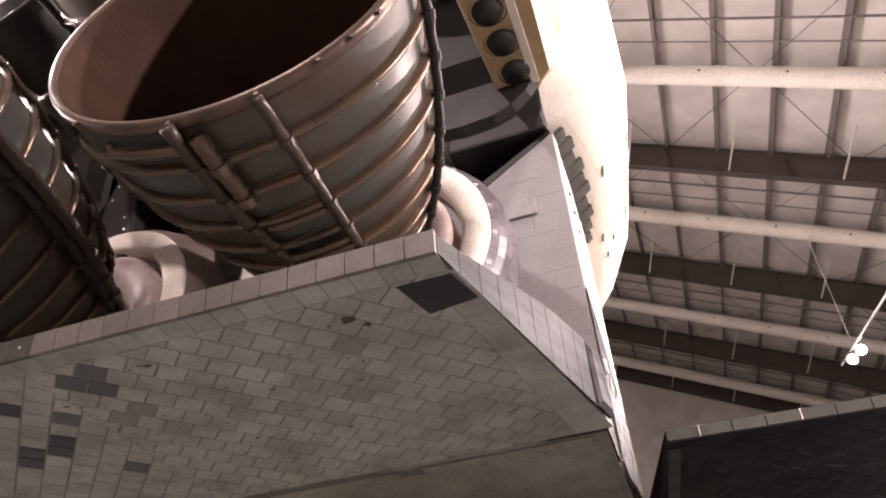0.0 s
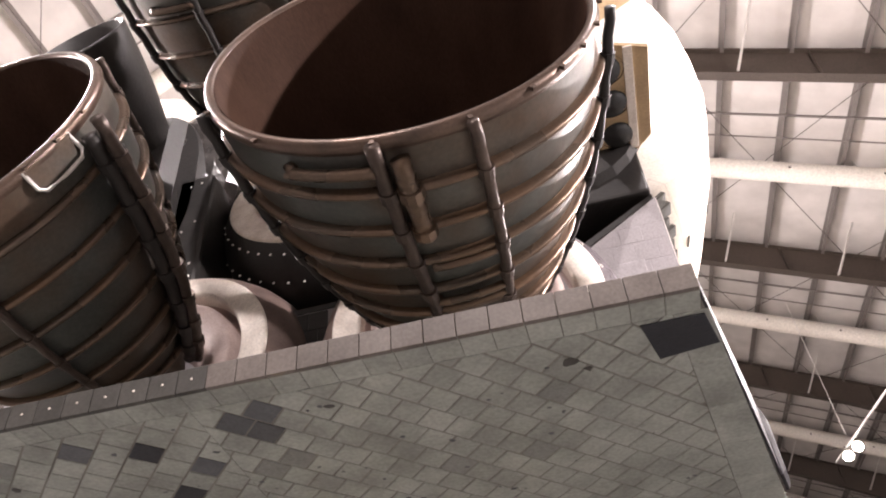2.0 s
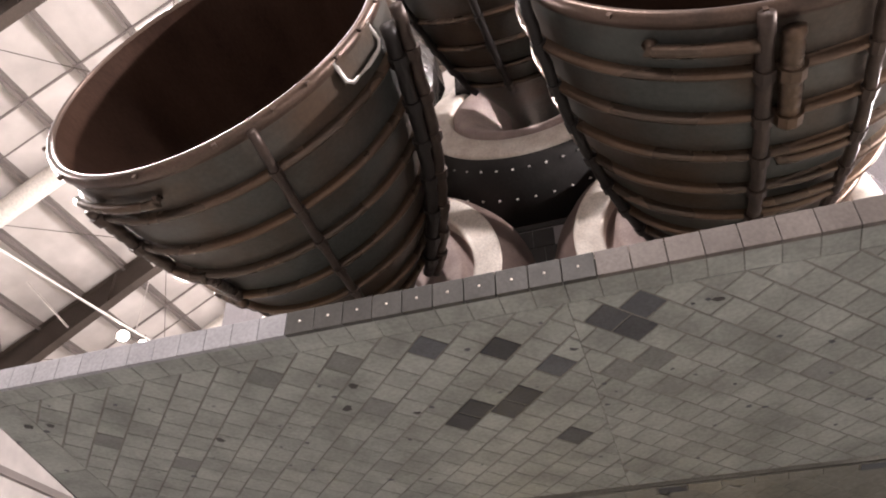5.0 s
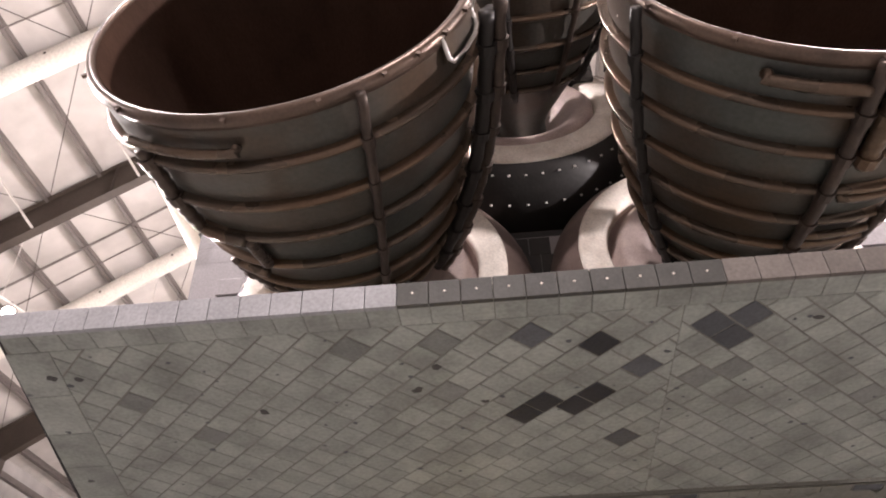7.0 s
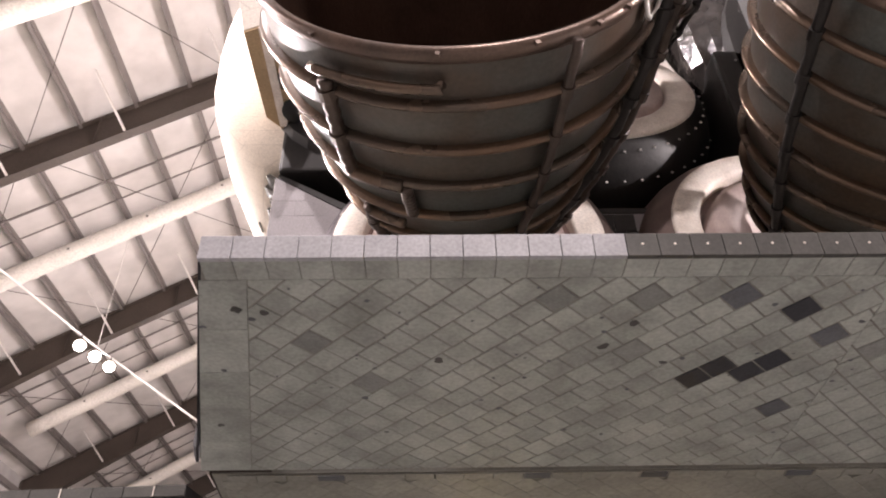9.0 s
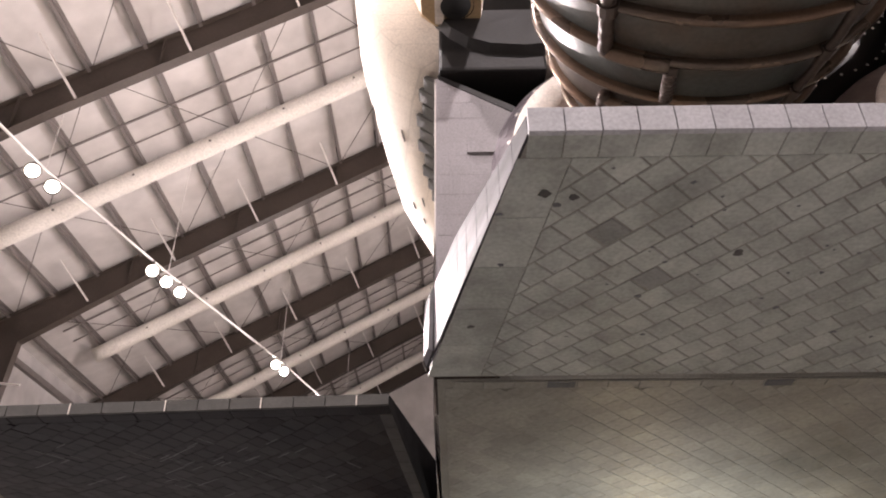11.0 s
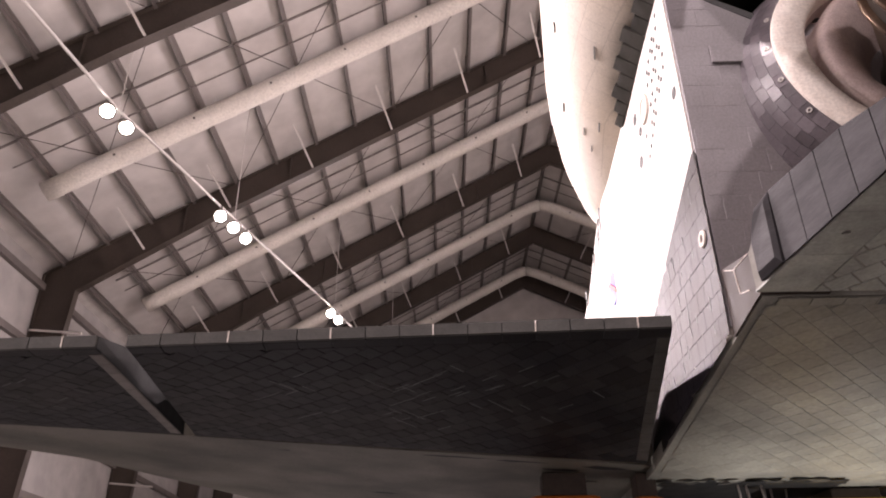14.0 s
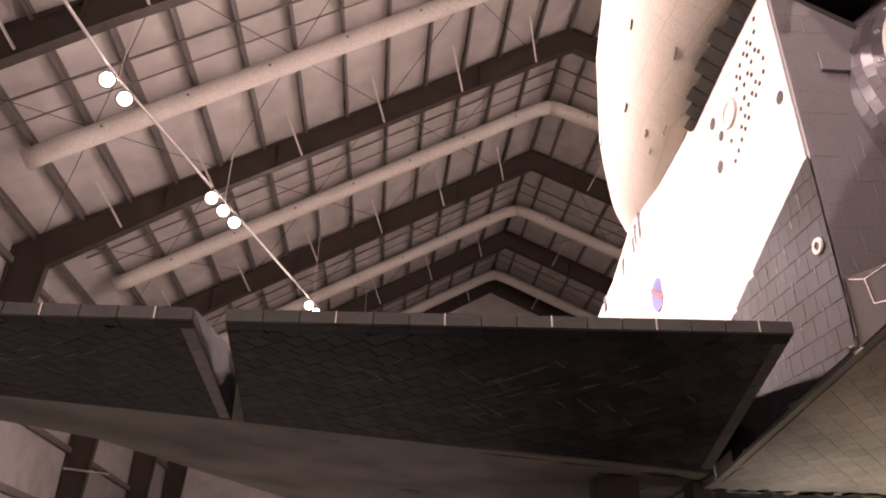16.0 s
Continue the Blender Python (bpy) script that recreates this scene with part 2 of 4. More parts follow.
def lathe(profile, segs=64, m=None, bm=None, closed=False, a0=0.0, a1=360.0):
    """Turns (radius, along) pairs round the local y axis; angle 0 points down, 90 to +x."""
    bm = bm or bmesh.new()
    full = a1 - a0 >= 359.9
    rows = []
    for i in range(segs if full else segs + 1):
        a = radians(a0 + (a1 - a0) * i / segs)
        row = []
        for r, y in profile:
            v = Vector((r * math.sin(a), y, -r * math.cos(a)))
            row.append(bm.verts.new(m @ v if m is not None else v))
        rows.append(row)
    n = len(rows)
    for i in range(n if full else n - 1):
        A, B = rows[i], rows[(i + 1) % n]
        for k in range(len(profile) - (0 if closed else 1)):
            k2 = (k + 1) % len(profile)
            bm.faces.new((A[k], A[k2], B[k2], B[k]))
    if not full and closed:
        bm.faces.new(rows[0])
        bm.faces.new(rows[-1][::-1])
    bmesh.ops.recalc_face_normals(bm, faces=bm.faces[:])
    return bm


def loft(sections, bm=None, caps=True):
    bm = bm or bmesh.new()
    rows = [[bm.verts.new(p) for p in s] for s in sections]
    n = len(rows[0])
    for A, B in zip(rows, rows[1:]):
        for k in range(n):
            bm.faces.new((A[k], A[(k + 1) % n], B[(k + 1) % n], B[k]))
    if caps:
        bm.faces.new(rows[0][::-1])
        bm.faces.new(rows[-1])
    bmesh.ops.recalc_face_normals(bm, faces=bm.faces[:])
    return bm


def clip(poly, edge):
    """Cuts a convex polygon by the half-planes of a convex one, both counter-clockwise."""
    for (ax, ay), (bx, by) in zip(edge, edge[1:] + edge[:1]):
        out = []
        for i, p in enumerate(poly):
            q = poly[(i + 1) % len(poly)]
            dp = (bx - ax) * (p[1] - ay) - (by - ay) * (p[0] - ax)
            dq = (bx - ax) * (q[1] - ay) - (by - ay) * (q[0] - ax)
            if dp >= 0:
                out.append(p)
            if (dp >= 0) != (dq >= 0):
                s = dp / (dp - dq)
                out.append((p[0] + s * (q[0] - p[0]), p[1] + s * (q[1] - p[1])))
        poly = out
        if len(poly) < 3:
            return []
    return poly


def area(p):
    return 0.5 * sum(a[0] * b[1] - b[0] * a[1] for a, b in zip(p, p[1:] + p[:1]))


def tile_grid(edge, size, angle, gap=0.004, stagger=0.5, shift=(0, 0)):
    """Squares of a turned, staggered grid, cut by an outline: (centre, outline, whole)."""
    c, s = math.cos(radians(angle)), math.sin(radians(angle))
    cx = sum(p[0] for p in edge) / len(edge) + shift[0]
    cy = sum(p[1] for p in edge) / len(edge) + shift[1]
    reach = max(math.hypot(p[0] - cx, p[1] - cy) for p in edge)
    n, h, out = int(reach / size) + 2, size / 2 - gap / 2, []
    for j in range(-n, n + 1):
        for i in range(-n, n + 1):
            u, v = (i + (stagger if j % 2 else 0)) * size, j * size
            sq = [(cx + c * (u + a) - s * (v + b), cy + s * (u + a) + c * (v + b)) for a, b in ((-h, -h), (h, -h), (h, h), (-h, h))]
            cut = clip(sq, edge)
            if cut and area(cut) > 0.12 * size * size:
                out.append(((cx + c * u - s * v, cy + s * u + c * v), cut, abs(area(cut) - 4 * h * h) < 1e-6))
    return out


def add_slab(bm, poly, place, depth, lip=0.0025):
    """A thin piece with broken edges; place maps (x, y, height) into the world."""
    cx, cy = sum(p[0] for p in poly) / len(poly), sum(p[1] for p in poly) / len(poly)
    inner = []
    for x, y in poly:
        d = math.hypot(x - cx, y - cy) or 1
        inner.append((x - lip * 1.4 * (x - cx) / d, y - lip * 1.4 * (y - cy) / d))
    lo = [bm.verts.new(place(x, y, 0)) for x, y in poly]
    mid = [bm.verts.new(place(x, y, depth - lip)) for x, y in poly]
    top = [bm.verts.new(place(x, y, depth)) for x, y in inner]
    n = len(poly)
    for k in range(n):
        bm.faces.new((lo[k], lo[(k + 1) % n], mid[(k + 1) % n], mid[k]))
        bm.faces.new((mid[k], mid[(k + 1) % n], top[(k + 1) % n], top[k]))
    bm.faces.new(top)


def rest_tiles(name, grid, place, depth, mat, parent, label="", jitter=0.002):
    bm = bmesh.new()
    for c, poly, whole in grid:
        add_slab(bm, poly, place, depth + random.uniform(-jitter, jitter))
    bmesh.ops.recalc_face_normals(bm, faces=bm.faces[:])
    ob = part(name, bm, mat, parent, label)
    return tagged(ob, kind="stuff")


# ---- hall ----
RIDGE_X, RIDGE_Z, SLOPE_W, SLOPE_E, HALF = -0.6, 21.3, 0.546, 0.501, 16.95
DEPTH = 1.2                          # from the lining to a rafter's lower flange
# the hall stands at a slight turn to the orbiter, its frames not quite square to the ridge
HALL = (Matrix.Translation((RIDGE_X, 15.0, 0)) @ Matrix.Rotation(radians(0.55), 4, "Z")
        @ Matrix(((1, 0, 0, 0), (math.tan(radians(-3.25)), 1, 0, 0), (0, 0, 1, 0), (0, 0, 0, 1))) @ Matrix.Translation((-RIDGE_X, -15.0, 0)))
FRAMES = [-11.9, -4.5, 2.85, 10.28, 17.8, 25.18, 32.44, 37.99]
DUCTS = [-8.2, -0.8, 6.5, 13.98, 21.45, 29.35, 36.6]
Y0, Y1 = FRAMES[0] - 5.2, FRAMES[-1] + 0.4


def roof_z(x):
    return RIDGE_Z - (SLOPE_W if x < RIDGE_X else SLOPE_E) * abs(x - RIDGE_X)


def set_in_hall(ob):
    """Carries a mesh, or the parts of a thing, from the hall's own axes into the world."""
    for o in [ob, *ob.children]:
        if o.type == "MESH":
            o.data.transform(HALL)
    return ob


def hall_thing(name, at, label, category, group="", kind=""):
    return thing(name, HALL @ Vector(at), label, category, group, kind)


def across(s, x, drop=0.0):
    """A point of the roof's cross-section, x out from the ridge on side s."""
    return RIDGE_X + s * x, roof_z(RIDGE_X + s * x) - drop


bm = bmesh.new()
add_box(bm, (-70, -70, -0.2), (70, 90, 0.0))
tagged(part("floor", bm, FLOOR), "grey concrete hall floor", "floor", kind="structure")

XL, XR = RIDGE_X - HALF, RIDGE_X + HALF
for name, lo, hi in (("wall_west", (XL - 0.2, Y0, 0), (XL, Y1, roof_z(XL))), ("wall_east", (XR, Y0, 0), (XR + 0.2, Y1, roof_z(XR)))):
    set_in_hall(tagged(part(name, box(lo, hi), WALL), "white lined hall side wall", "wall", kind="structure"))
for name, y in (("wall_north", Y1), ("wall_south", Y0 - 0.2)):
    prof = [(XL, 0), (XR, 0), (XR, roof_z(XR)), (RIDGE_X, RIDGE_Z), (XL, roof_z(XL))]
    set_in_hall(tagged(part(name, loft([[(x, y, z) for x, z in prof], [(x, y + 0.2, z) for x, z in prof]]), ROOF), "white lined hall gable wall", "wall", kind="structure"))
# roof lining, sagging a little between the purlins
PURLINS = [(-1, 0.06 + 1.26 * k) for k in range(14)] + [(1, 0.865 + 1.415 * k) for k in range(12)]


def lining(s):
    xs = sorted([0.0, HALF + 0.2] + [x for side, x in PURLINS if side == s and x < HALF])
    out = []
    for a, c in zip(xs, xs[1:]):
        for f in (0.0, 0.25, 0.5, 0.75):
            x, z = across(s, a + f * (c - a), 0.045 * math.sin(math.pi * f))
            out.append((x, z))
    return out + [across(s, HALF + 0.2)]


under = lining(-1)[::-1] + lining(1)[1:]
over = [(XR + 0.2, roof_z(XR) + 0.2), (RIDGE_X, RIDGE_Z + 0.25), (XL - 0.2, roof_z(XL) + 0.2)]
set_in_hall(tagged(part("ceiling", loft([[(x, Y0 - 0.2, z) for x, z in under + over], [(x, Y1 + 0.2, z) for x, z in under + over]]), ROOF), "white lined pitched hall roof", "ceiling", kind="structure"))


def portal_frame(y):
    """A brown steel portal: two tapered columns and two haunched rafters with flanges."""
    t = hall_thing("steel_portal_frame", (RIDGE_X, y, 0), "dark brown steel portal frame of the hall", "steel frame", "portal frames", "structure")
    for s in (-1, 1):
        xo, zo = across(s, HALF - 0.05, 0.25)
        xi, zi = across(s, HALF - 1.15, DEPTH + 0.25)
        xm, zm = across(s, 12.0, DEPTH)
        foot = RIDGE_X + s * (HALF - 0.5)
        bm = bmesh.new()
        web = [(xo, 0), (foot, 0), (xi, zi), (xo, zo)]
        loft([[(x, y - 0.02, z) for x, z in web], [(x, y + 0.02, z) for x, z in web]], bm)
        beam(bm, (xi, y, zi), (foot, y, 0), 0.26, 0.03, (1, 0, 0))
        beam(bm, (xo, y, zo), (xo, y, 0), 0.26, 0.03, (1, 0, 0))
        part("column", bm, STEEL, t)
        bm = bmesh.new()
        web = [(xo, zo), (RIDGE_X, RIDGE_Z - 0.25), (RIDGE_X, RIDGE_Z - DEPTH), (xm, zm), (xi, zi)]
        loft([[(x, y - 0.02, z) for x, z in web], [(x, y + 0.02, z) for x, z in web]], bm)
        beam(bm, (xo, y, zo), (RIDGE_X, y, RIDGE_Z - 0.25), 0.26, 0.03)
        beam(bm, (xi, y, zi), (xm, y, zm), 0.26, 0.03)
        beam(bm, (xm, y, zm), (RIDGE_X, y, RIDGE_Z - DEPTH), 0.26, 0.03)
        # stiffener plates across the web
        for x in (3.2, 6.4, 9.6, 12.8):
            xs, zs = across(s, x)
            for o in (-1, 1):
                add_box(bm, (xs - 0.008, min(y + o * 0.02, y + o * 0.12), zs - DEPTH + 0.02), (xs + 0.008, max(y + o * 0.02, y + o * 0.12), zs - 0.27))
        part("rafter", bm, STEEL, t)
    return set_in_hall(t)


for y in FRAMES:
    portal_frame(y)
for x in (XL + 0.08, XR - 0.08):
    for z in (1.6, 3.6, 5.6, 7.6, 9.6, 11.4):
        set_in_hall(tagged(part("wall_girt", box((x - 0.08, Y0, z - 0.1), (x + 0.08, Y1, z + 0.1)), PURLIN), "grey steel girt on the wall", "girt", "wall girts", "structure"))
for y in FRAMES[2:]:
    for z in (9.9, 6.9):
        for s in (-1, 1):
            xa, xb = RIDGE_X + s * (HALF - 0.1), RIDGE_X + s * (HALF - 1.7)
            bm = bmesh.new()
            sweep(bm, [(xa, y - 0.2, z + 0.05), (xb, y - 0.2, z - 0.12)], 0.035, 8)
            set_in_hall(tagged(part("column_pipe", bm, PIPE_GREY), "short pale pipe crossing a column", "pipe", "column pipes", "structure"))
# purlins, running the length of the hall under the lining: a web, two lips and a lapped, doubled length over each frame
for s, x in PURLINS:
    bm = bmesh.new()
    n = Vector((s * (SLOPE_W if s < 0 else SLOPE_E), 0, 1)).normalized()
    c = Vector((RIDGE_X + s * x, 0, roof_z(RIDGE_X + s * x))) - 0.125 * n
    out = Vector((s * n.z, 0, -abs(n.x)))
    beam(bm, (c.x, Y0, c.z), (c.x, Y1, c.z), 0.014, 0.24, n)
    for h, o in ((-0.115, 0.04), (0.115, -0.04)):
        lip = c + h * n + o * out
        beam(bm, (lip.x, Y0, lip.z), (lip.x, Y1, lip.z), 0.09, 0.01, n)
    for y in FRAMES:
        lap = c - 0.012 * n + 0.03 * out
        beam(bm, (lap.x, y - 0.7, lap.z), (lap.x, y + 0.7, lap.z), 0.05, 0.2, n)
    set_in_hall(tagged(part("roof_purlin", bm, PURLIN), "grey steel purlin under the roof lining", "purlin", "roof purlins", "structure"))
# flange braces: pale bars from a rafter's lower flange up to every second purlin
for y in FRAMES[1:]:
    for s, first, step in ((-1, 1.32, 2.52), (1, 2.28, 2.83)):
        for k in range(6):
            x = first + step * k
            if x > HALF - 1.6:
                continue
            xa, za = across(s, x, DEPTH - 0.03)
            xb, zb = across(s, x + 0.45, 0.2)
            bm = bmesh.new()
            beam(bm, (xa, y - 0.13, za), (xb, y - 1.5, zb), 0.055, 0.008, (1, 0, 0))
            beam(bm, (xa + 0.025, y - 0.13, za), (xb + 0.025, y - 1.5, zb), 0.008, 0.055, (1, 0, 0))
            set_in_hall(tagged(part("flange_brace", bm, PIPE_GREY), "pale angle brace between rafter and purlin", "brace", "flange braces", "structure"))
# ducts following the roof between the frames
for y in DUCTS:
    t = hall_thing("air_duct", (RIDGE_X, y, RIDGE_Z - 0.66), "white fabric air duct following the roof slope", "air duct", "air ducts")
    for s in (-1, 1):
        bm = bmesh.new()
        xs = np.linspace(0.0, 15.2, 34)
        pts = [(RIDGE_X + s * x, y, across(s, x, 0.66)[1] - (0.0 if x > 0.6 else 0.12 * (1 - x / 0.6))) for x in xs]
        sweep(bm, pts, [0.27 + 0.008 * (i % 2) for i in range(len(xs))], 16)
        part("duct_run", bm, DUCT, t, smooth=True)
        for k in range(2, 15, 3):
            x, z = across(s, k)
            bm = bmesh.new()
            sweep(bm, [(x, y, z - 0.42), (x, y, z - 0.02)], 0.012, 6)
            part("duct_hanger", bm, PIPE_GREY, t)
        for k in range(1, 15, 2):
            x, z = across(s, k + 0.4, 0.66)
            bm = bmesh.new()
            add_box(bm, (x - 0.03, y - 0.285, z - 0.1), (x + 0.03, y - 0.27, z - 0.04), None)
            part("air_outlet", bm, STEEL, t, "small dark outlet")
    set_in_hall(t)
    for s in (-1, 1):
        for dy, dz, rr in ((-0.95, 0.3, 0.022), (-1.75, 0.3, 0.035)):
            bm = bmesh.new()
            sweep(bm, [(*across(s, x, dz)[:1], y + dy, across(s, x, dz)[1]) for x in (0.0, 7.0, 15.6)], rr, 8)
            set_in_hall(tagged(part("roof_conduit", bm, PURLIN), "grey conduit along the roof slope", "conduit", "roof conduits", "structure"))
# thin cross bracing rods
for a, b in zip(FRAMES[1:], FRAMES[2:]):
    for s in (-1, 1):
        for x0, x1 in ((1.5, 6.4), (6.4, 11.3), (11.3, 16.2)):
            for ya, yb in ((a, b), (b, a)):
                bm = bmesh.new()
                pa, pb = across(s, x0, 0.36), across(s, x1, 0.36)
                sweep(bm, [(pa[0], ya, pa[1]), (pb[0], yb, pb[1])], 0.011, 5)
                set_in_hall(tagged(part("bracing_rod", bm, STEEL), "thin steel cross bracing rod", "bracing rod", "roof bracing", "structure"))


def lamp_line(groups, side):
    """Flood lamps on a thin pipe hung from the frames."""
    groups = sorted(groups, key=lambda g: g[1])
    t = thing("lamp_rail", groups[0][:3], "thin pale pipe rail carrying flood lamps under the roof", "lamp rail", "", "structure")
    pts = [Vector(g[:3]) + Vector((0, 0, 0.25)) for g in groups]
    bm = bmesh.new()
    ends = [pts[0] + (pts[0] - pts[1]).normalized() * 1.2, *pts, pts[-1] + (pts[-1] - pts[-2]).normalized() * 1.2]
    sweep(bm, ends, 0.035, 8)
    part("rail", bm, PIPE_GREY, t)
    for p in pts:
        bm = bmesh.new()
        sweep(bm, [p, (p.x, p.y, roof_z(p.x) - 0.1)], 0.012, 6)
        part("hanger", bm, PIPE_GREY, t)
    for x, y, z, n in groups:
        d = Vector((3.2, 11.0, 0)).normalized() if side < 0 else Vector((-3.2, 11.0, 0)).normalized()
        for k in range(n):
            p = Vector((x, y, z)) + (k - (n - 1) / 2) * 0.62 * d
            lamp = thing("flood_lamp", p, "bright round flood lamp in a dark housing", "flood lamp", "flood lamps")
            m = look(p, (side * 4, 0.35 * y - 1, 2)) @ Matrix.Rotation(radians(-90), 4, "X")
            part("housing", lathe([(0.02, -0.22), (0.1, -0.2), (0.18, -0.02), (0.19, 0.01), (0.17, 0.01), (0.14, -0.05)], 20, m), STEEL, lamp, smooth=True)
            part("lens", lathe([(0.001, 0.13), (0.06, 0.115), (0.11, 0.075), (0.145, 0.02), (0.14, 0.0)], 20, m), BULB, lamp, "glowing lens")
            bm = bmesh.new()
            sweep(bm, [p + Vector((0, 0, 0.15)), p + Vector((0, 0, 0.3))], 0.025, 6)
            part("bracket", bm, STEEL, lamp)


def wall_lamp(at):
    p = Vector(at)
    lamp = thing("wall_flood_lamp", p, "flood lamp on a short steel wall bracket", "flood lamp")
    m = look(p, (0, 0.5, 5.5)) @ Matrix.Rotation(radians(-90), 4, "X")
    part("housing", lathe([(0.02, -0.22), (0.1, -0.2), (0.18, -0.02), (0.19, 0.01), (0.17, 0.01), (0.14, -0.05)], 20, m), STEEL, lamp, smooth=True)
    part("lens", lathe([(0.001, 0.05), (0.1, 0.04), (0.165, 0.0)], 20, m), BULB, lamp, "glowing lens")
    bm = bmesh.new()
    sweep(bm, [p + Vector((0.1, 0, 0)), p + Vector((1.3, 0, 0.05))], 0.04, 8)
    part("bracket", bm, STEEL, lamp)


def unseen_lamp(at):
    p = Vector(at)
    lamp = thing("hanging_flood_lamp", p, "unseen flood lamp hanging on a rod from the roof", "flood lamp", "hanging lamps")
    m = look(p, (0, 1.0, 5)) @ Matrix.Rotation(radians(-90), 4, "X")
    part("housing", lathe([(0.02, -0.22), (0.1, -0.2), (0.18, -0.02), (0.19, 0.01), (0.17, 0.01), (0.14, -0.05)], 20, m), STEEL, lamp, smooth=True)
    part("lens", lathe([(0.001, 0.05), (0.1, 0.04), (0.165, 0.0)], 20, m), BULB, lamp, "glowing lens")
    bm = bmesh.new()
    sweep(bm, [p + Vector((0, 0, 0.1)), (p.x, p.y, roof_z(p.x) + 0.25)], 0.025, 8)
    part("rod", bm, STEEL, lamp)


for p in UNSEEN_LAMPS:
    unseen_lamp(p)
wall_lamp(WALL_LAMP)
lamp_line(LAMPS_LEFT, -1)
lamp_line(LAMPS_RIGHT, 1)

# ---- orbiter ----
FLAP_Z, FLAP_FALL = 3.70, 0.10      # the flap's underside falls forward
HINGE_Y, HINGE_X, TRAIL_X = 2.12, 3.36, 2.885
BASE_Y = 2.70                       # aft face of the fuselage
SIDE_X = 3.33


def flap_z(y):
    return FLAP_Z - FLAP_FALL * y


orbiter = thing("space_shuttle_orbiter", (0, 6, 2.2), "retired space shuttle orbiter with worn black and white tiles", "spacecraft")


def mirror_pts(pts):
    return [(-x, y, z) for x, y, z in pts]


# fuselage: an aft box that narrows forward
def fuselage_section(y, half, bottom, top, r=0.16, arch=0.5):
    pts = [(-half + r, y, bottom), (half - r, y, bottom)]
    for k in range(1, 6):
        a = radians(-90 + 18 * k)
        pts.append((half - r + r * math.cos(a), y, bottom + r + r * math.sin(a)))
    pts.append((half, y, top - 1.6))
    for k in range(1, 9):
        a = radians(90 * k / 8)
        pts.append((half * (1 - arch) + half * arch * math.cos(a), y, top - 1.6 + 1.6 * math.sin(a)))
    half_pts = pts[2:]
    return [pts[1]] + half_pts + [(-x, yy, z) for x, yy, z in reversed(half_pts)] + [pts[0]]


def belly_z(y):
    return 3.485 - 0.133 * (y - 2.08) if y < 5.2 else 3.07 - 0.02 * (y - 5.2)


secs = [fuselage_section(y, h, belly_z(y) + 0.004, top) for y, h, top in
        ((3.5, 3.33, 8.7), (4.5, 3.31, 8.6), (5.5, 3.25, 8.5), (7, 3.12, 8.2), (9, 2.95, 7.9), (12, 2.75, 7.7), (20, 2.65, 7.6), (29, 2.6, 7.4))]
part("fuselage", loft(secs), WHITE, orbiter, "white insulated fuselage side", smooth=False)

aft = [(-3.33, 3.45), (3.33, 3.45), (3.33, 6.62), (2.55, 6.14), (-2.55, 6.14), (-3.33, 6.62)]
part("aft_fuselage", loft([[(x, BASE_Y, z) for x, z in aft], [(x, 3.498, z) for x, z in aft]]), WHITE, orbiter, "white aft fuselage side")
shelf = [(-3.3, 6.61), (-2.54, 6.144), (2.54, 6.144), (3.3, 6.61), (3.3, 6.66), (2.5, 6.2), (-2.5, 6.2), (-3.3, 6.66)]
part("upper_shelf", loft([[(x, 2.68, z) for x, z in shelf], [(x, 3.44, z) for x, z in shelf]]), BASE_DARK, orbiter, "black shelf under the upper engine")
for s in (-1, 1):
    part("inner_fairing", box((min(s * 1.3, s * 1.75), 2.5, 6.25), (max(s * 1.3, s * 1.75), 3.44, 8.3), None, 0.05), BASE_DARK, orbiter, "black foil-covered inner fairing")
    part("lower_pod_fairing", box((min(s * 2.3, s * 3.29), 2.60, 6.64), (max(s * 2.3, s * 3.29), 3.44, 7.3), None, 0.03), BASE_DARK, orbiter, "black fairing under the pod")
for s in (-1, 1):
    # crumpled foil bulge beside the upper engine
    rng = random.Random(31)
    secs = []
    for j in range(11):
        a = radians(-80 + 16 * j)
        ring = []
        for k in range(18):
            b = radians(20 * k)
            f = math.cos(a) * rng.uniform(0.88, 1.1)
            ring.append((s * (1.68 + 0.6 * f * math.cos(b)), 3.0 + 0.5 * f * math.sin(b), 9.0 + 1.2 * math.sin(a) + rng.uniform(-0.03, 0.03)))
        secs.append(ring)
    part("foil_bulge", loft(secs), FOIL, orbiter, "crumpled black foil covering")
part("fin_base", box((-0.9, 2.95, 8.6), (0.9, 3.44, 9.9), None, 0.05), FOIL, orbiter, "black foil-covered fin base")
part("upper_base", box((-3.3, 3.44, 6.1), (3.3, 3.496, 8.75)), BASE_DARK, orbiter, "black upper base skin")

# belly plate and its tiles, from the flap's hinge forward
belly_edge = [(-SIDE_X + 0.08, 2.25), (SIDE_X - 0.08, 2.25), (SIDE_X - 0.1, 5.2), (-SIDE_X + 0.1, 5.2)]
bm = bmesh.new()
loft([[(x, 2.165, z) for x, z in ((-3.3, 3.486), (3.3, 3.486), (3.3, 3.62), (-3.3, 3.62))],
      [(x, 5.2, z) for x, z in ((-3.3, 3.066), (3.3, 3.066), (3.3, 3.2), (-3.3, 3.2))],
      [(x, 29, z) for x, z in ((-2.6, 2.58), (2.6, 2.58), (2.6, 2.8), (-2.6, 2.8))]], bm)
belly = part("belly", bm, BELLY_FILL, orbiter, "worn dark belly skin")
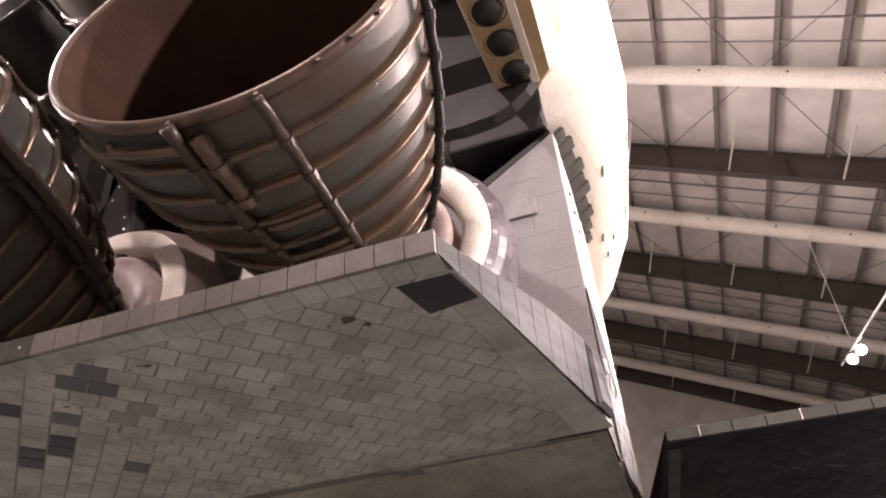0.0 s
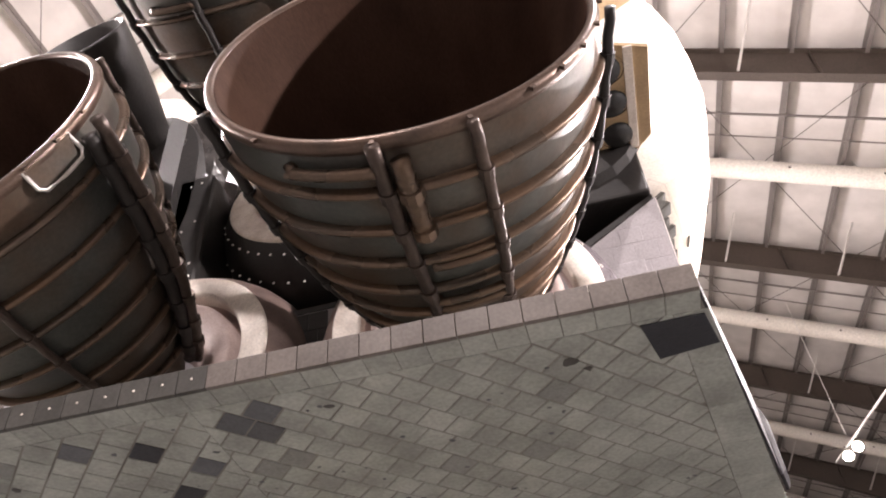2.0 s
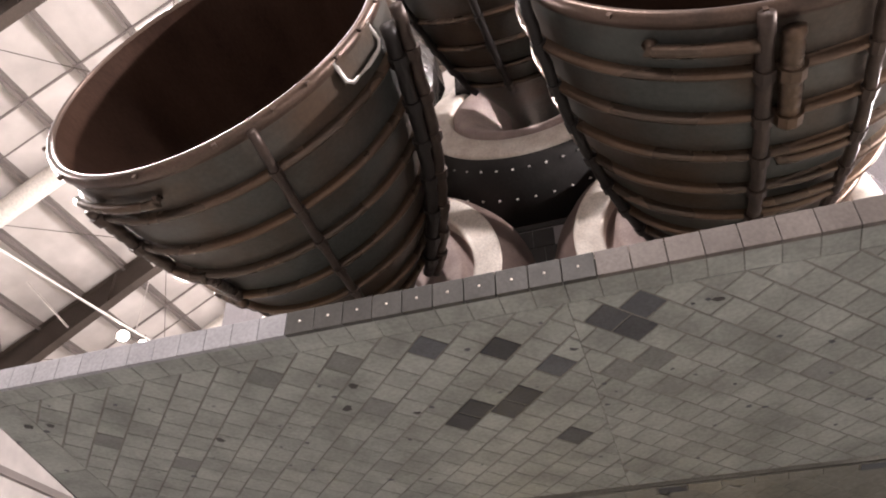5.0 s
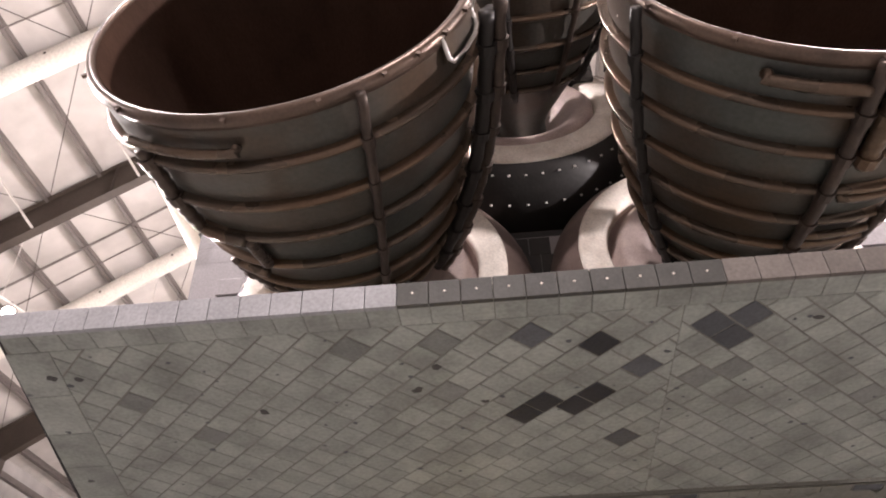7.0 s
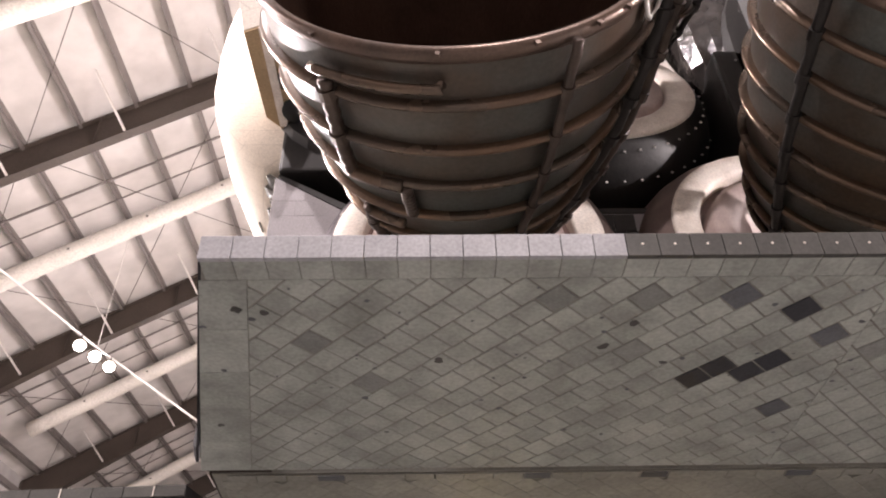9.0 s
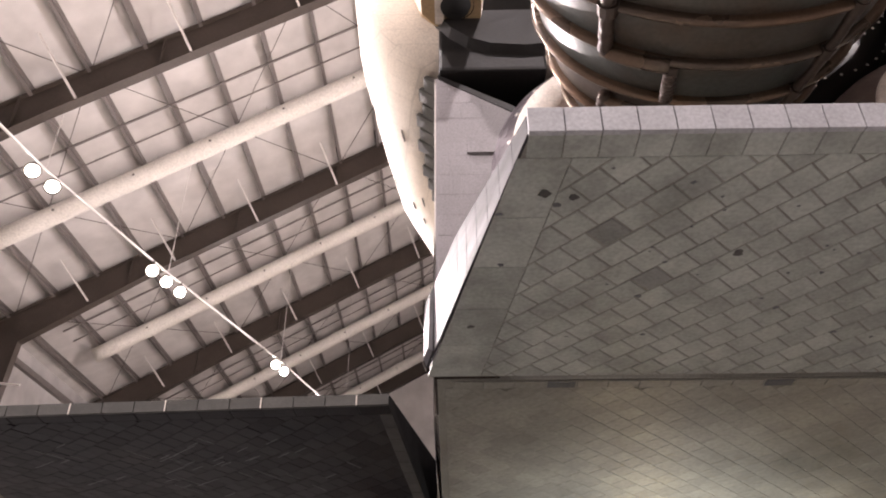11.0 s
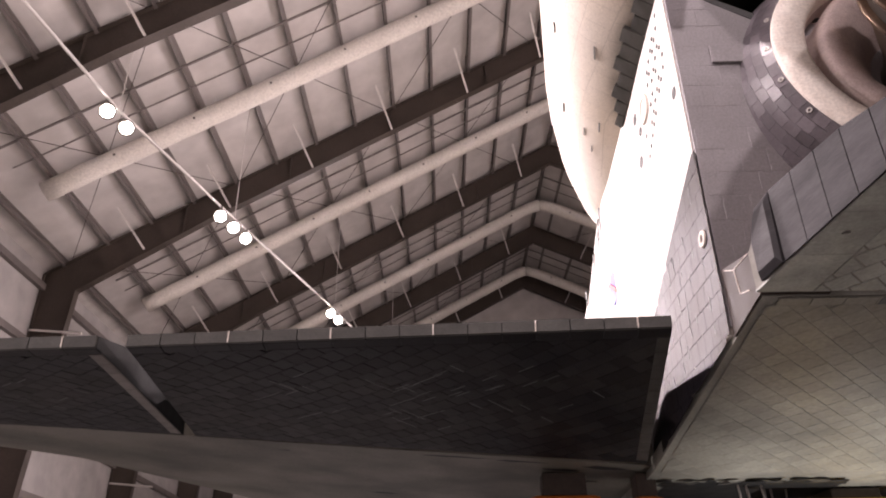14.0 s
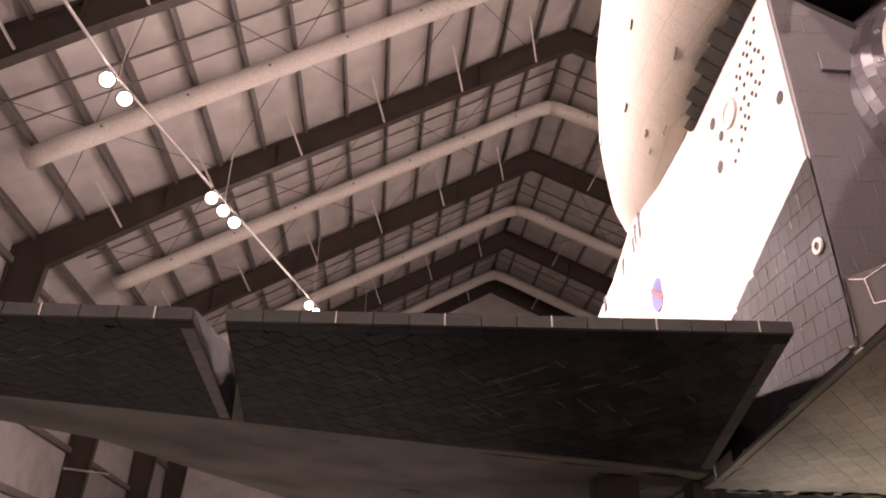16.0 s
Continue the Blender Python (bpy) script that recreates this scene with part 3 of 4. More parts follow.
rest_tiles("belly_tiles", tile_grid(belly_edge, 0.155, 45, 0.0009), lambda x, y, h: (x, y, 3.488 - 0.137 * (y - 2.075) - h), 0.002, BELLY, belly, "worn grey-black belly tiles", 0.001)
far_edge = [(-3.2, 5.2), (3.2, 5.2), (2.7, 12.0), (-2.7, 12.0)]
rest_tiles("forward_belly_tiles", tile_grid(far_edge, 0.155, 45, 0.0015), lambda x, y, h: (x, y, 3.068 - 0.0204 * (y - 5.2) - h), 0.002, BELLY, belly, "worn grey-black belly tiles", 0.001)
for y in (2.13,):
    bm = bmesh.new()
    row = [[(x + 0.002, 2.167), (x + 0.196, 2.167), (x + 0.196, 2.246), (x + 0.002, 2.246)] for x in np.arange(-3.2, 3.1, 0.2)]
    for p in row:
        add_slab(bm, p, lambda x, y, h: (x, y, 3.488 - 0.137 * (y - 2.075) - h), 0.005)
    part("hinge_row_tiles", bm, BELLY, belly, "worn grey tiles along the hinge")
    for k in (3, 10, 14, 19, 25):
        x = -3.2 + 0.2 * k
        bm = bmesh.new()
        add_slab(bm, [(x + 0.01, 2.17), (x + 0.19, 2.17), (x + 0.19, 2.242), (x + 0.01, 2.242)], lambda x, y, h: (x, y, 3.488 - 0.137 * (y - 2.075) - h), 0.009)
        part("dark_hinge_tile", bm, MID_TILE, belly, "newer dark tile")

# black tiled strip on the fuselage side: everything under a falling line
for s in (-1, 1):
    low = [(2.664, 3.43), (7.0, 2.85), (7.0, 3.24), (2.664, 4.92)]
    bm = bmesh.new()

    def on_side(y, z, h, s=s):
        return (s * (0.003 + h + float(np.interp(y, (3.5, 4.5, 5.5, 7.0), (SIDE_X, SIDE_X - 0.02, SIDE_X - 0.08, SIDE_X - 0.21)))), y, z)

    grid = tile_grid(low, 0.16, 2, 0.0004)
    rest_tiles("side_tiles", grid, on_side, 0.003, SIDE_TILE, orbiter, "black tiles low on the fuselage side", 0.0006)
    rng = random.Random(17)
    bm = bmesh.new()
    for _ in range(70):
        y, z = 2.664 + 0.16 * rng.randrange(1, 13) + 0.08, rng.uniform(3.5, 4.8)
        if z < 4.78 - 0.38 * (y - 2.664):
            add_slab(bm, [(y, z), (y + 0.006, z), (y + 0.008, z + rng.uniform(0.04, 0.1)), (y + 0.002, z + 0.05)], on_side, 0.006, 0.0005)
    tagged(part("side_gap_filler", bm, FRAY, orbiter, "pale frayed gap fillers"), kind="stuff")
    # round port with a ring of small dark vents
    bm = lathe([(0.001, 0.004), (0.09, 0.004), (0.1, 0.015), (0.135, 0.015), (0.145, 0.0)], 28, Matrix.Translation((s * (SIDE_X + 0.004), 3.62, 6.03)) @ Matrix.Rotation(radians(90 * -s), 4, "Z"))
    part("round_port", bm, RING, orbiter, "tan ring round a port")
    for j in range(6):
        for i in range(9):
            if random.random() < 0.8:
                y, z = 2.92 + 0.09 * i + 0.04 * (j % 2), 6.5 - 0.11 * j - 0.05 * i
                if math.hypot(y - 3.62, z - 6.03) > 0.22:
                    part("vent_hole", lathe([(0.001, 0.004), (0.02, 0.004), (0.024, 0.0)], 8, Matrix.Translation((s * (SIDE_X + 0.002 - 0.02 * max(0, min(1, y - 3.5)) - (0.0 if y < 4.5 else 0.06 * (y - 4.5))), y, z)) @ Matrix.Rotation(radians(90 * -s), 4, "Z")), HOLE, orbiter)
    for y, z, r in ((2.83, 5.57, 0.045), (3.97, 6.18, 0.05), (3.85, 5.95, 0.04), (3.98, 5.69, 0.05)):
        bm = lathe([(0.001, 0.004), (r, 0.004), (r * 1.25, 0)], 14, Matrix.Translation((s * (SIDE_X + 0.002 - 0.02 * max(0, min(1, y - 3.5)) - (0.0 if y < 4.5 else 0.06 * (y - 4.5))), y, z)) @ Matrix.Rotation(radians(90 * -s), 4, "Z"))
        part("vent", bm, HOLE, orbiter)
    m = Matrix.Translation((s * (SIDE_X + 0.009), 2.80, 4.22)) @ Matrix.Rotation(radians(90 * -s), 4, "Z")
    socket = part("bolt_socket", lathe([(0.03, 0.004), (0.034, 0.014), (0.058, 0.014), (0.066, 0.0)], 20, m), RING, orbiter, "pale ring round a dark socket")
    part("socket_hole", lathe([(0.001, 0.006), (0.034, 0.006)], 16, m), HOLE, socket)
    # round emblem as plain shapes
    m = Matrix.Translation((s * 3.187, 6.25, 5.42)) @ Matrix.Rotation(radians(90 * -s), 4, "Z")
    emblem = part("emblem", lathe([(0.001, 0.012), (0.2, 0.012), (0.205, 0.0)], 32, m), BLUE, orbiter, "round blue emblem")
    bm = bmesh.new()
    beam(bm, m @ Vector((-0.17, 0.018, -0.1)), m @ Vector((0.17, 0.018, 0.12)), 0.01, 0.06, (0, 0, 1))
    part("emblem_bar", bm, RED, emblem)
    for y, z, w, h in ((6.70, 6.66, 0.10, 0.42), (6.95, 6.62, 0.07, 0.3), (7.1, 6.55, 0.08, 0.22), (7.78, 6.55, 0.09, 0.24), (9.2, 6.6, 0.1, 0.24)):
        x = s * float(np.interp(y, (5.5, 7, 9, 12), (3.25, 3.12, 2.95, 2.75)))
        part("dark_marking", box((min(x - s * 0.01, x + s * 0.006), y - w / 2, z - h / 2), (max(x - s * 0.01, x + s * 0.006), y + w / 2, z + h / 2), None, 0.004), HOLE, orbiter)

# base heat shield: a plate of grey tiles round three domes
base_outline = [(-SIDE_X + 0.012, 3.5), (SIDE_X - 0.012, 3.5), (SIDE_X - 0.012, 6.6), (2.55, 6.12), (-2.55, 6.12), (-SIDE_X + 0.012, 6.6)]
base_fields = [[(-SIDE_X + 0.012, 3.5), (SIDE_X - 0.012, 3.5), (SIDE_X - 0.012, 6.12), (-SIDE_X + 0.012, 6.12)]] + [[(2.55, 6.12), (SIDE_X - 0.012, 6.12), (SIDE_X - 0.012, 6.6)], [(-SIDE_X + 0.012, 6.6), (-SIDE_X + 0.012, 6.12), (-2.55, 6.12)]]
base = part("base_heat_shield", loft([[(x, BASE_Y - 0.035, z) for x, z in base_outline], [(x, BASE_Y, z) for x, z in base_outline]]), BASE_GREY, orbiter, "grey tiled base heat shield")
bm = bmesh.new()
rng = random.Random(3)
for _ in range(150):
    x, z = rng.uniform(-1.9, 1.9), rng.uniform(6.3, 8.6)
    y = 2.495 if 1.32 < abs(x) < 1.73 and z < 8.2 else 3.436
    lathe([(0.001, -0.012), (0.012, -0.008), (0.016, 0.0)], 6, Matrix.Translation((x, y, z)), bm)
tagged(part("base_rivets", bm, PIPE_GREY, orbiter, "bright rivet heads"), kind="stuff")
DOMES = [((-1.50, 2.36, 5.56), 7.9, -3.3), ((1.48, 2.38, 5.60), 10.0, 3.6), ((-0.05, 2.90, 8.10), 17.5, 0.0)]


def in_dome(x, z):
    return any(math.hypot(x - c[0], z - c[2]) < 1.36 for c, p, yw in DOMES)


grid = [g for f in base_fields for g in tile_grid(f, 0.2, 0, 0.0012, 0.5, (-sum(p[0] for p in f) / len(f), 5 - sum(p[1] for p in f) / len(f))) if not in_dome(*g[0]) and abs(g[0][0]) > 1.6]
rest_tiles("base_tiles", grid, lambda x, z, h: (x, BASE_Y - 0.035 - h, z), 0.0012, BASE_GREY, base, "smooth grey base tiles", 0.001)
# the middle of the base is black instead of grey
mid = [g for g in tile_grid(base_fields[0], 0.2, 0, 0.004) if not in_dome(*g[0]) and abs(g[0][0]) <= 1.6]
rest_tiles("scorched_base_tiles", mid, lambda x, z, h: (x, BASE_Y - 0.035 - h, z), 0.01, BASE_DARK, base, "black base skin between the domes", 0.001)
for s in (-1, 1):
    part("access_panel", box((s * 2.9 - 0.15, BASE_Y - 0.06, 5.72), (s * 2.9 + 0.15, BASE_Y - 0.04, 5.9), None, 0.006), BASE_GREY, base, "small square access panel")


def along(center, pitch, yaw):
    """A frame whose -y axis points aft along an engine: pitched up, turned outward."""
    return Matrix.Translation(center) @ Matrix.Rotation(radians(yaw), 4, "Z") @ Matrix.Rotation(radians(-pitch), 4, "X")


for i, (c, p, yw) in enumerate(DOMES):
    m = along(c, p, yw)
    top = i == 2
    body = [(1.44, 0.9), (1.43, 0.42), (1.37, 0.24), (1.28, 0.08), (1.16, -0.02)]
    dome = part("engine_dome", lathe(body, 72, m), BASE_DARK if top else DOME_BROWN, orbiter, "black riveted engine dome" if top else "brown and grey engine dome", True)
    part("dome_ring", lathe([(1.15, 0.06), (1.183, 0.02), (1.183, -0.025), (1.165, -0.045), (1.06, -0.056), (0.965, -0.052), (0.94, -0.035), (0.93, 0.0), (0.93, 0.1)] if not top else [(1.15, 0.06), (1.183, 0.02), (1.183, -0.025), (1.165, -0.045), (1.0, -0.06), (0.90, -0.055), (0.87, -0.03), (0.86, 0.02), (0.86, 0.1)], 72, m), RING, dome, "cream quilted blanket ring", True)
    part("inner_cover", lathe([(0.935, 0.06), (0.92, 0.2), (0.87, 0.2), (0.84, -0.02), (0.78, -0.06), (0.62, 0.0), (0.45, 0.16), (0.22, 0.45)], 72, m), CONE, dome, "dusty pink engine cover", True)
    if top:
        for r, y in ((1.29, 0.09), (1.42, 0.36)):
            for k in range(48):
                a = radians(k * 7.5)
                bm = lathe([(0.001, -0.012), (0.012, -0.008), (0.016, 0.0)], 6, m @ Matrix.Translation((r * math.sin(a), y - 0.01, -r * math.cos(a))))
                part("rivet", bm, PIPE_GREY, dome)
    else:
        bm = bmesh.new()
        prof = [(1.178, -0.008), (1.278, 0.075), (1.367, 0.235), (1.43, 0.42)]
        run = [0.0, 0.13, 0.313, 0.508]

        def on_dome(d):
            return float(np.interp(d, run, [p[0] for p in prof])), float(np.interp(d, run, [p[1] for p in prof]))

        n = 66
        for j in range(6):
            (r0, y0), (r1, y1) = on_dome(0.083 * j + 0.001), on_dome(0.083 * (j + 1) - 0.001)
            for k in range(n):
                side = math.sin(radians((k + 0.5) * 360 / n))
                if (side > 0) == (i == 0) or abs(side) < 0.1:
                    continue
                a0, a1 = (k + 0.5 * (j % 2)) * 360 / n + 0.05, (k + 1 + 0.5 * (j % 2)) * 360 / n - 0.05
                lathe([(r0, y0), (r0 + 0.007, y0 - 0.004), (r1 + 0.007, y1 - 0.004), (r1, y1)], 1, m, bm, True, a0, a1)
        tagged(part("dome_tiles", bm, DOME_TILE, dome, "small glossy grey dome tiles"), kind="stuff")
        for d, step in ((0.04, 3), (0.46, 6)):
            r, y = on_dome(d)
            for k in range(0, n, step):
                a = radians((k + 0.5) * 360 / n)
                if (math.sin(a) > 0) == (i == 0) or abs(math.sin(a)) < 0.1:
                    continue
                out = Vector((0.6 * math.sin(a), -0.8, -0.6 * math.cos(a))) if d < 0.2 else Vector((0.93 * math.sin(a), -0.35, -0.93 * math.cos(a)))
                turn = Vector((0, -1, 0)).rotation_difference(out).to_matrix().to_4x4()
                part("eyelet", lathe([(0.009, -0.008), (0.012, -0.016), (0.019, -0.016), (0.023, -0.004)], 10, m @ Matrix.Translation((r * math.sin(a), y, -r * math.cos(a))) @ turn), PIPE_GREY, dome)


# engines
BELL = [(1.215, 0.0), (1.205, 0.12), (1.185, 0.3), (1.15, 0.55), (1.105, 0.8), (1.045, 1.05), (0.975, 1.3), (0.895, 1.55), (0.80, 1.8), (0.69, 2.05), (0.56, 2.3), (0.42, 2.52), (0.30, 2.7), (0.25, 2.85), (0.28, 3.1)]


def bell_r(s):
    for (r0, a), (r1, b) in zip(BELL, BELL[1:]):
        if a <= s <= b:
            return r0 + (r1 - r0) * (s - a) / (b - a)
    return BELL[-1][0]


BANDS_L = [0.34, 0.68, 1.0, 1.335, 1.66, 1.94, 2.18]
BANDS_R = [0.335, 0.63, 0.93, 1.23, 1.52, 1.79, 2.03, 2.22]


def rocket_engine(center, pitch, yaw, bands, runs, loops, hooks, label):
    m = along(center, pitch, yaw)
    t = thing("rocket_engine", m @ Vector((0, 2.7, 0)), label, "rocket engine", "main engines")
    part("nozzle_bell", lathe([(r + 0.02, y) for r, y in BELL] , 96, m), NOZZLE, t, "blue-grey steel nozzle bell", True)
    part("nozzle_inside", lathe([(r - 0.035, y + 0.005) for r, y in BELL[:-1]] + [(0.001, 2.86)], 96, m), INNER, t, "brown tubed nozzle interior", True)
    part("rim", lathe([(1.18, 0.02), (1.19, -0.008), (1.21, -0.016), (1.236, -0.01), (1.248, 0.015), (1.25, 0.045), (1.238, 0.06), (1.232, 0.075)], 96, m), RIM, t, "coppery nozzle rim", True)
    for s in bands:
        r = bell_r(s) + 0.015
        slope = (bell_r(s - 0.05) - bell_r(s + 0.05)) / 0.1
        prof = [(r + 0.036 * slope, s - 0.034), (r + 0.034 + 0.03 * slope, s - 0.031), (r + 0.058 + 0.02 * slope, s - 0.021), (r + 0.07 + 0.006 * slope, s - 0.005), (r + 0.066 - 0.008 * slope, s + 0.01), (r + 0.044 - 0.02 * slope, s + 0.022), (r - 0.028 * slope, s + 0.026)]
        part("hatband", lathe(prof, 96, m), BAND, t, smooth=True)

    def spot(az, s, out):
        a = radians(az)
        r = bell_r(s) + out
        return m @ Vector((r * math.sin(a), s, -r * math.cos(a)))

    for az, s0, s1, rad, out, lean, mat in runs:
        bm = bmesh.new()
        n = 26
        sweep(bm, [spot(az + lean * k / n + 0.12 * math.sin(k * 1.7), s0 + (s1 - s0) * k / n, out + 0.006 * math.sin(k * 2.1)) for k in range(n + 1)], rad, 10)
        run = part("pipe_run", bm, mat, t, smooth=True)
        for s in bands:
            if s0 < s < s1:
                a = az + lean * (s - s0) / (s1 - s0)
                bm = bmesh.new()
                sweep(bm, [spot(a, s - 0.035, out), spot(a, s + 0.035, out)], rad * 1.35, 10)
                part("clamp", bm, mat, run)
    for a0, a1, s, rad in loops:
        bm = bmesh.new()
        step = 14
        pts = [spot(a0, s + 0.0, 0.0), spot(a0, s - 0.02, 0.06)] + [spot(a0 + (a1 - a0) * k / step, s, 0.075) for k in range(step + 1)]
        sweep(bm, pts, rad, 10)
        part("feed_line", bm, BAND, t, "rust-brown feed line", True)
    for az in (-64, -38, -5, 18.5, 36, 47, 58, 70, 84):
        bm = bmesh.new()
        beam(bm, spot(az - 0.6, 0.002, 0.03), spot(az + 0.6, 0.002, 0.03), 0.05, 0.02, m.to_3x3() @ Vector((0, 1, 0)))
        part("rim_tab", bm, RIM, t)
    for az, wide, s0, s1 in hooks:
        bm = bmesh.new()
        sweep(bm, [spot(az - wide, s0, 0.03), spot(az - wide, s1 - 0.04, 0.07), spot(az - wide * 0.8, s1, 0.075), spot(az, s1 + 0.005, 0.075), spot(az + wide * 0.8, s1, 0.075), spot(az + wide, s1 - 0.04, 0.07), spot(az + wide, s0, 0.03)], 0.014, 8)
        part("handle_loop", bm, PIPE_GREY, t, "bright metal hoop", True)
        bm = bmesh.new()
        q = [spot(az - wide, s0, 0.05), spot(az + wide, s0, 0.05), spot(az + wide, s1, 0.05), spot(az - wide, s1, 0.05)]
        q2 = [spot(az - wide, s0, 0.03), spot(az + wide, s0, 0.03), spot(az + wide, s1, 0.03), spot(az - wide, s1, 0.03)]
        loft([q2, q], bm)
        part("cover_plate", bm, NOZZLE, t, "steel cover plate")
    return t


def bundle(az, lean=0.0):
    return [(az - 3.0, 0.1, 2.35, 0.05, 0.12, lean, CABLE), (az, 0.02, 2.4, 0.045, 0.19, lean, PIPE), (az + 3.2, 0.15, 2.3, 0.042, 0.13, lean * 1.1, CABLE)]


rocket_engine((-1.66, -0.21, 5.92), 8.2, -3.2, BANDS_L,
              [(28.2, 0.02, 2.3, 0.03, 0.075, -6, PIPE), (-35.5, 0.25, 1.0, 0.045, 0.075, -2.5, PIPE), (-18.5, 1.02, 1.3, 0.04, 0.07, 0, PIPE), (-40, 1.42, 2.2, 0.04, 0.07, -10, PIPE), (130, 0.05, 2.3, 0.03, 0.08, 0, PIPE)] + bundle(80),
              [(-4.5, -40, 0.2, 0.03), (-38, -19, 1.01, 0.045), (-40, -24, 1.47, 0.035)], [(65.5, 9, 0.02, 0.185)], "large blue-grey rocket nozzle with brown hatbands and a dark cable bundle")
rocket_engine((1.65, -0.15, 5.93), 10.0, 3.7, BANDS_R,
              [(18.3, 0.0, 2.3, 0.035, 0.08, 9, PIPE), (-5, 0.0, 2.3, 0.042, 0.07, 2, PIPE), (0.4, 0.1, 0.68, 0.055, 0.075, 1, BAND), (-66, 0.02, 2.3, 0.035, 0.08, 6, CABLE), (81, 0.02, 2.3, 0.035, 0.10, -2, CABLE), (150, 0.05, 2.3, 0.03, 0.08, 0, PIPE)],
              [(-29, -6, 0.165, 0.036), (1, 20, 0.98, 0.03), (-2, 22, 1.37, 0.03), (-2, 23, 1.46, 0.03)], [], "large rust-stained rocket nozzle with brown hatbands and vertical pipes")
rocket_engine((0.0, 0.32, 8.93), 17.5, 0.0, BANDS_L,
              [(28, 0.02, 2.3, 0.03, 0.08, 0, PIPE), (-8, 0.05, 2.3, 0.035, 0.07, 0, CABLE), (-50, 0.05, 2.3, 0.035, 0.08, 0, CABLE), (70, 0.05, 2.3, 0.035, 0.08, 0, CABLE)], [(-30, -8, 0.24, 0.034)], [], "upper rocket nozzle with dark hatbands and pipes")

# pods beside the tail, each with a thruster housing and a small engine
def pod_section(y, cx, cz, hw, hh, s, n=28, drop=0.0):
    out = []
    for k in range(n):
        a = 2 * math.pi * k / n
        ca, sa = math.cos(a), math.sin(a)
        e = 0.75
        out.append((s * (cx + hw * math.copysign(abs(ca) ** e, ca)), y, cz + hh * math.copysign(abs(sa) ** e, sa) - (drop if sa < 0 else 0)))
    return out


for s in (-1, 1):
    secs = [pod_section(y, cx, cz, hw, hh, s) for y, cx, cz, hw, hh in
            ((2.62, 2.82, 8.5, 1.27, 1.76), (2.75, 2.85, 8.5, 1.32, 1.8), (3.6, 2.88, 8.42, 1.31, 1.78), (4.6, 2.7, 8.1, 1.33, 1.66), (5.6, 2.55, 7.95, 1.33, 1.5), (6.6, 2.45, 7.9, 1.15, 1.28), (7.6, 2.3, 7.85, 0.9, 1.0), (8.5, 2.1, 7.8, 0.6, 0.65), (9.2, 1.95, 7.75, 0.25, 0.3))]
    pod = part("manoeuvring_pod", loft(secs), POD_SKIN, orbiter, "bulging white and tan tail pod", True)
    part("pod_aft_skin", loft([pod_section(2.5, 2.5, 8.25, 0.96, 1.40, s), pod_section(2.615, 2.5, 8.25, 1.0, 1.45, s)]), BASE_DARK, pod, "black pod aft skin")
    # thruster housing: a slanted box aft of the pod
    lo = [(s * 2.86, 1.2), (s * 3.46, 1.42), (s * 3.44, 2.44), (s * 3.2, 2.72), (s * 2.9, 2.64)]
    hi = [(s * 2.7, 1.0), (s * 3.6, 1.22), (s * 3.64, 2.6), (s * 3.5, 3.2), (s * 2.8, 3.0)]
    house = part("thruster_housing", loft([[(x, y, 7.2) for x, y in lo], [(x, y, 7.9) for x, y in hi], [(x, y, 9.0) for x, y in hi]]), TAN, pod, "tan thruster housing")
    cx, cy = sum(p[0] for p in lo) / 5, sum(p[1] for p in lo) / 5
    ring = [[(cx + 1.008 * ((1 - f) * a[0] + f * b[0] - cx), cy + 1.008 * ((1 - f) * a[1] + f * b[1] - cy), 7.2 + 0.7 * f) for a, b in zip(lo, hi)] for f in (0.03, 0.72)]
    part("housing_skirt", loft(ring), POD_SKIN, pod, "off-white tiled lower housing")
    for x, y in ((3.07, 1.56), (3.10, 1.94), (3.13, 2.34)):
        m = Matrix.Translation((s * x, y, 7.196)) @ Matrix.Rotation(radians(90), 4, "X")
        part("thruster", lathe([(0.001, -0.05), (0.13, -0.045), (0.145, 0.006), (0.165, 0.01), (0.175, -0.004)], 28, m), HOLE, pod, "round black thruster opening", True)
    part("housing_strip", box((min(s * 3.24, s * 3.32), 1.35, 7.18), (max(s * 3.24, s * 3.32), 2.55, 7.197), None, 0.004), RING, pod, "pale seam strip")
    rng = random.Random(23)
    for _ in range(7):
        y, a = rng.uniform(3.6, 6.4), radians(rng.uniform(-62, -5))
        spot = []
        for yy in (y, y + rng.uniform(0.08, 0.16)):
            cx, cz, hw, hh = (float(np.interp(yy, (3.6, 4.6, 5.6, 6.6), v)) for v in ((2.88, 2.7, 2.55, 2.45), (8.42, 8.1, 7.95, 7.9), (1.31, 1.33, 1.33, 1.15), (1.78, 1.66, 1.5, 1.28)))
            spot.append(Vector((s * (cx + hw * math.cos(a) ** 0.75), yy, cz - hh * math.sin(-a) ** 0.75)))
        bm = bmesh.new()
        beam(bm, spot[0], spot[1], 0.022, 0.012, (s, 0, 0))
        part("dark_mark", bm, FRAY, pod)
    # dark stepped tiles along the pod's lower aft edge
    for k in range(10):
        ya = 2.74 + 0.17 * k
        w = (0.16, 0.24, 0.2, 0.3, 0.26, 0.3, 0.2, 0.24, 0.16, 0.1)[k]
        zb = 6.62 - 0.02 * k
        q = [(s * 3.335, ya, zb), (s * 3.335, ya + 0.165, zb - 0.012), (s * (3.335 + 0.62 * w), ya + 0.165, zb + 0.42 * w), (s * (3.335 + 0.62 * w), ya, zb + 0.42 * w)]
        part("edge_tile", loft([q, [(x - s * 0.03, y, z + 0.03) for x, y, z in q]]), EDGE_DARK, pod)
    # pod engine
    m = along((s * 2.35, 1.05, 9.3), 14, s * 6.5)
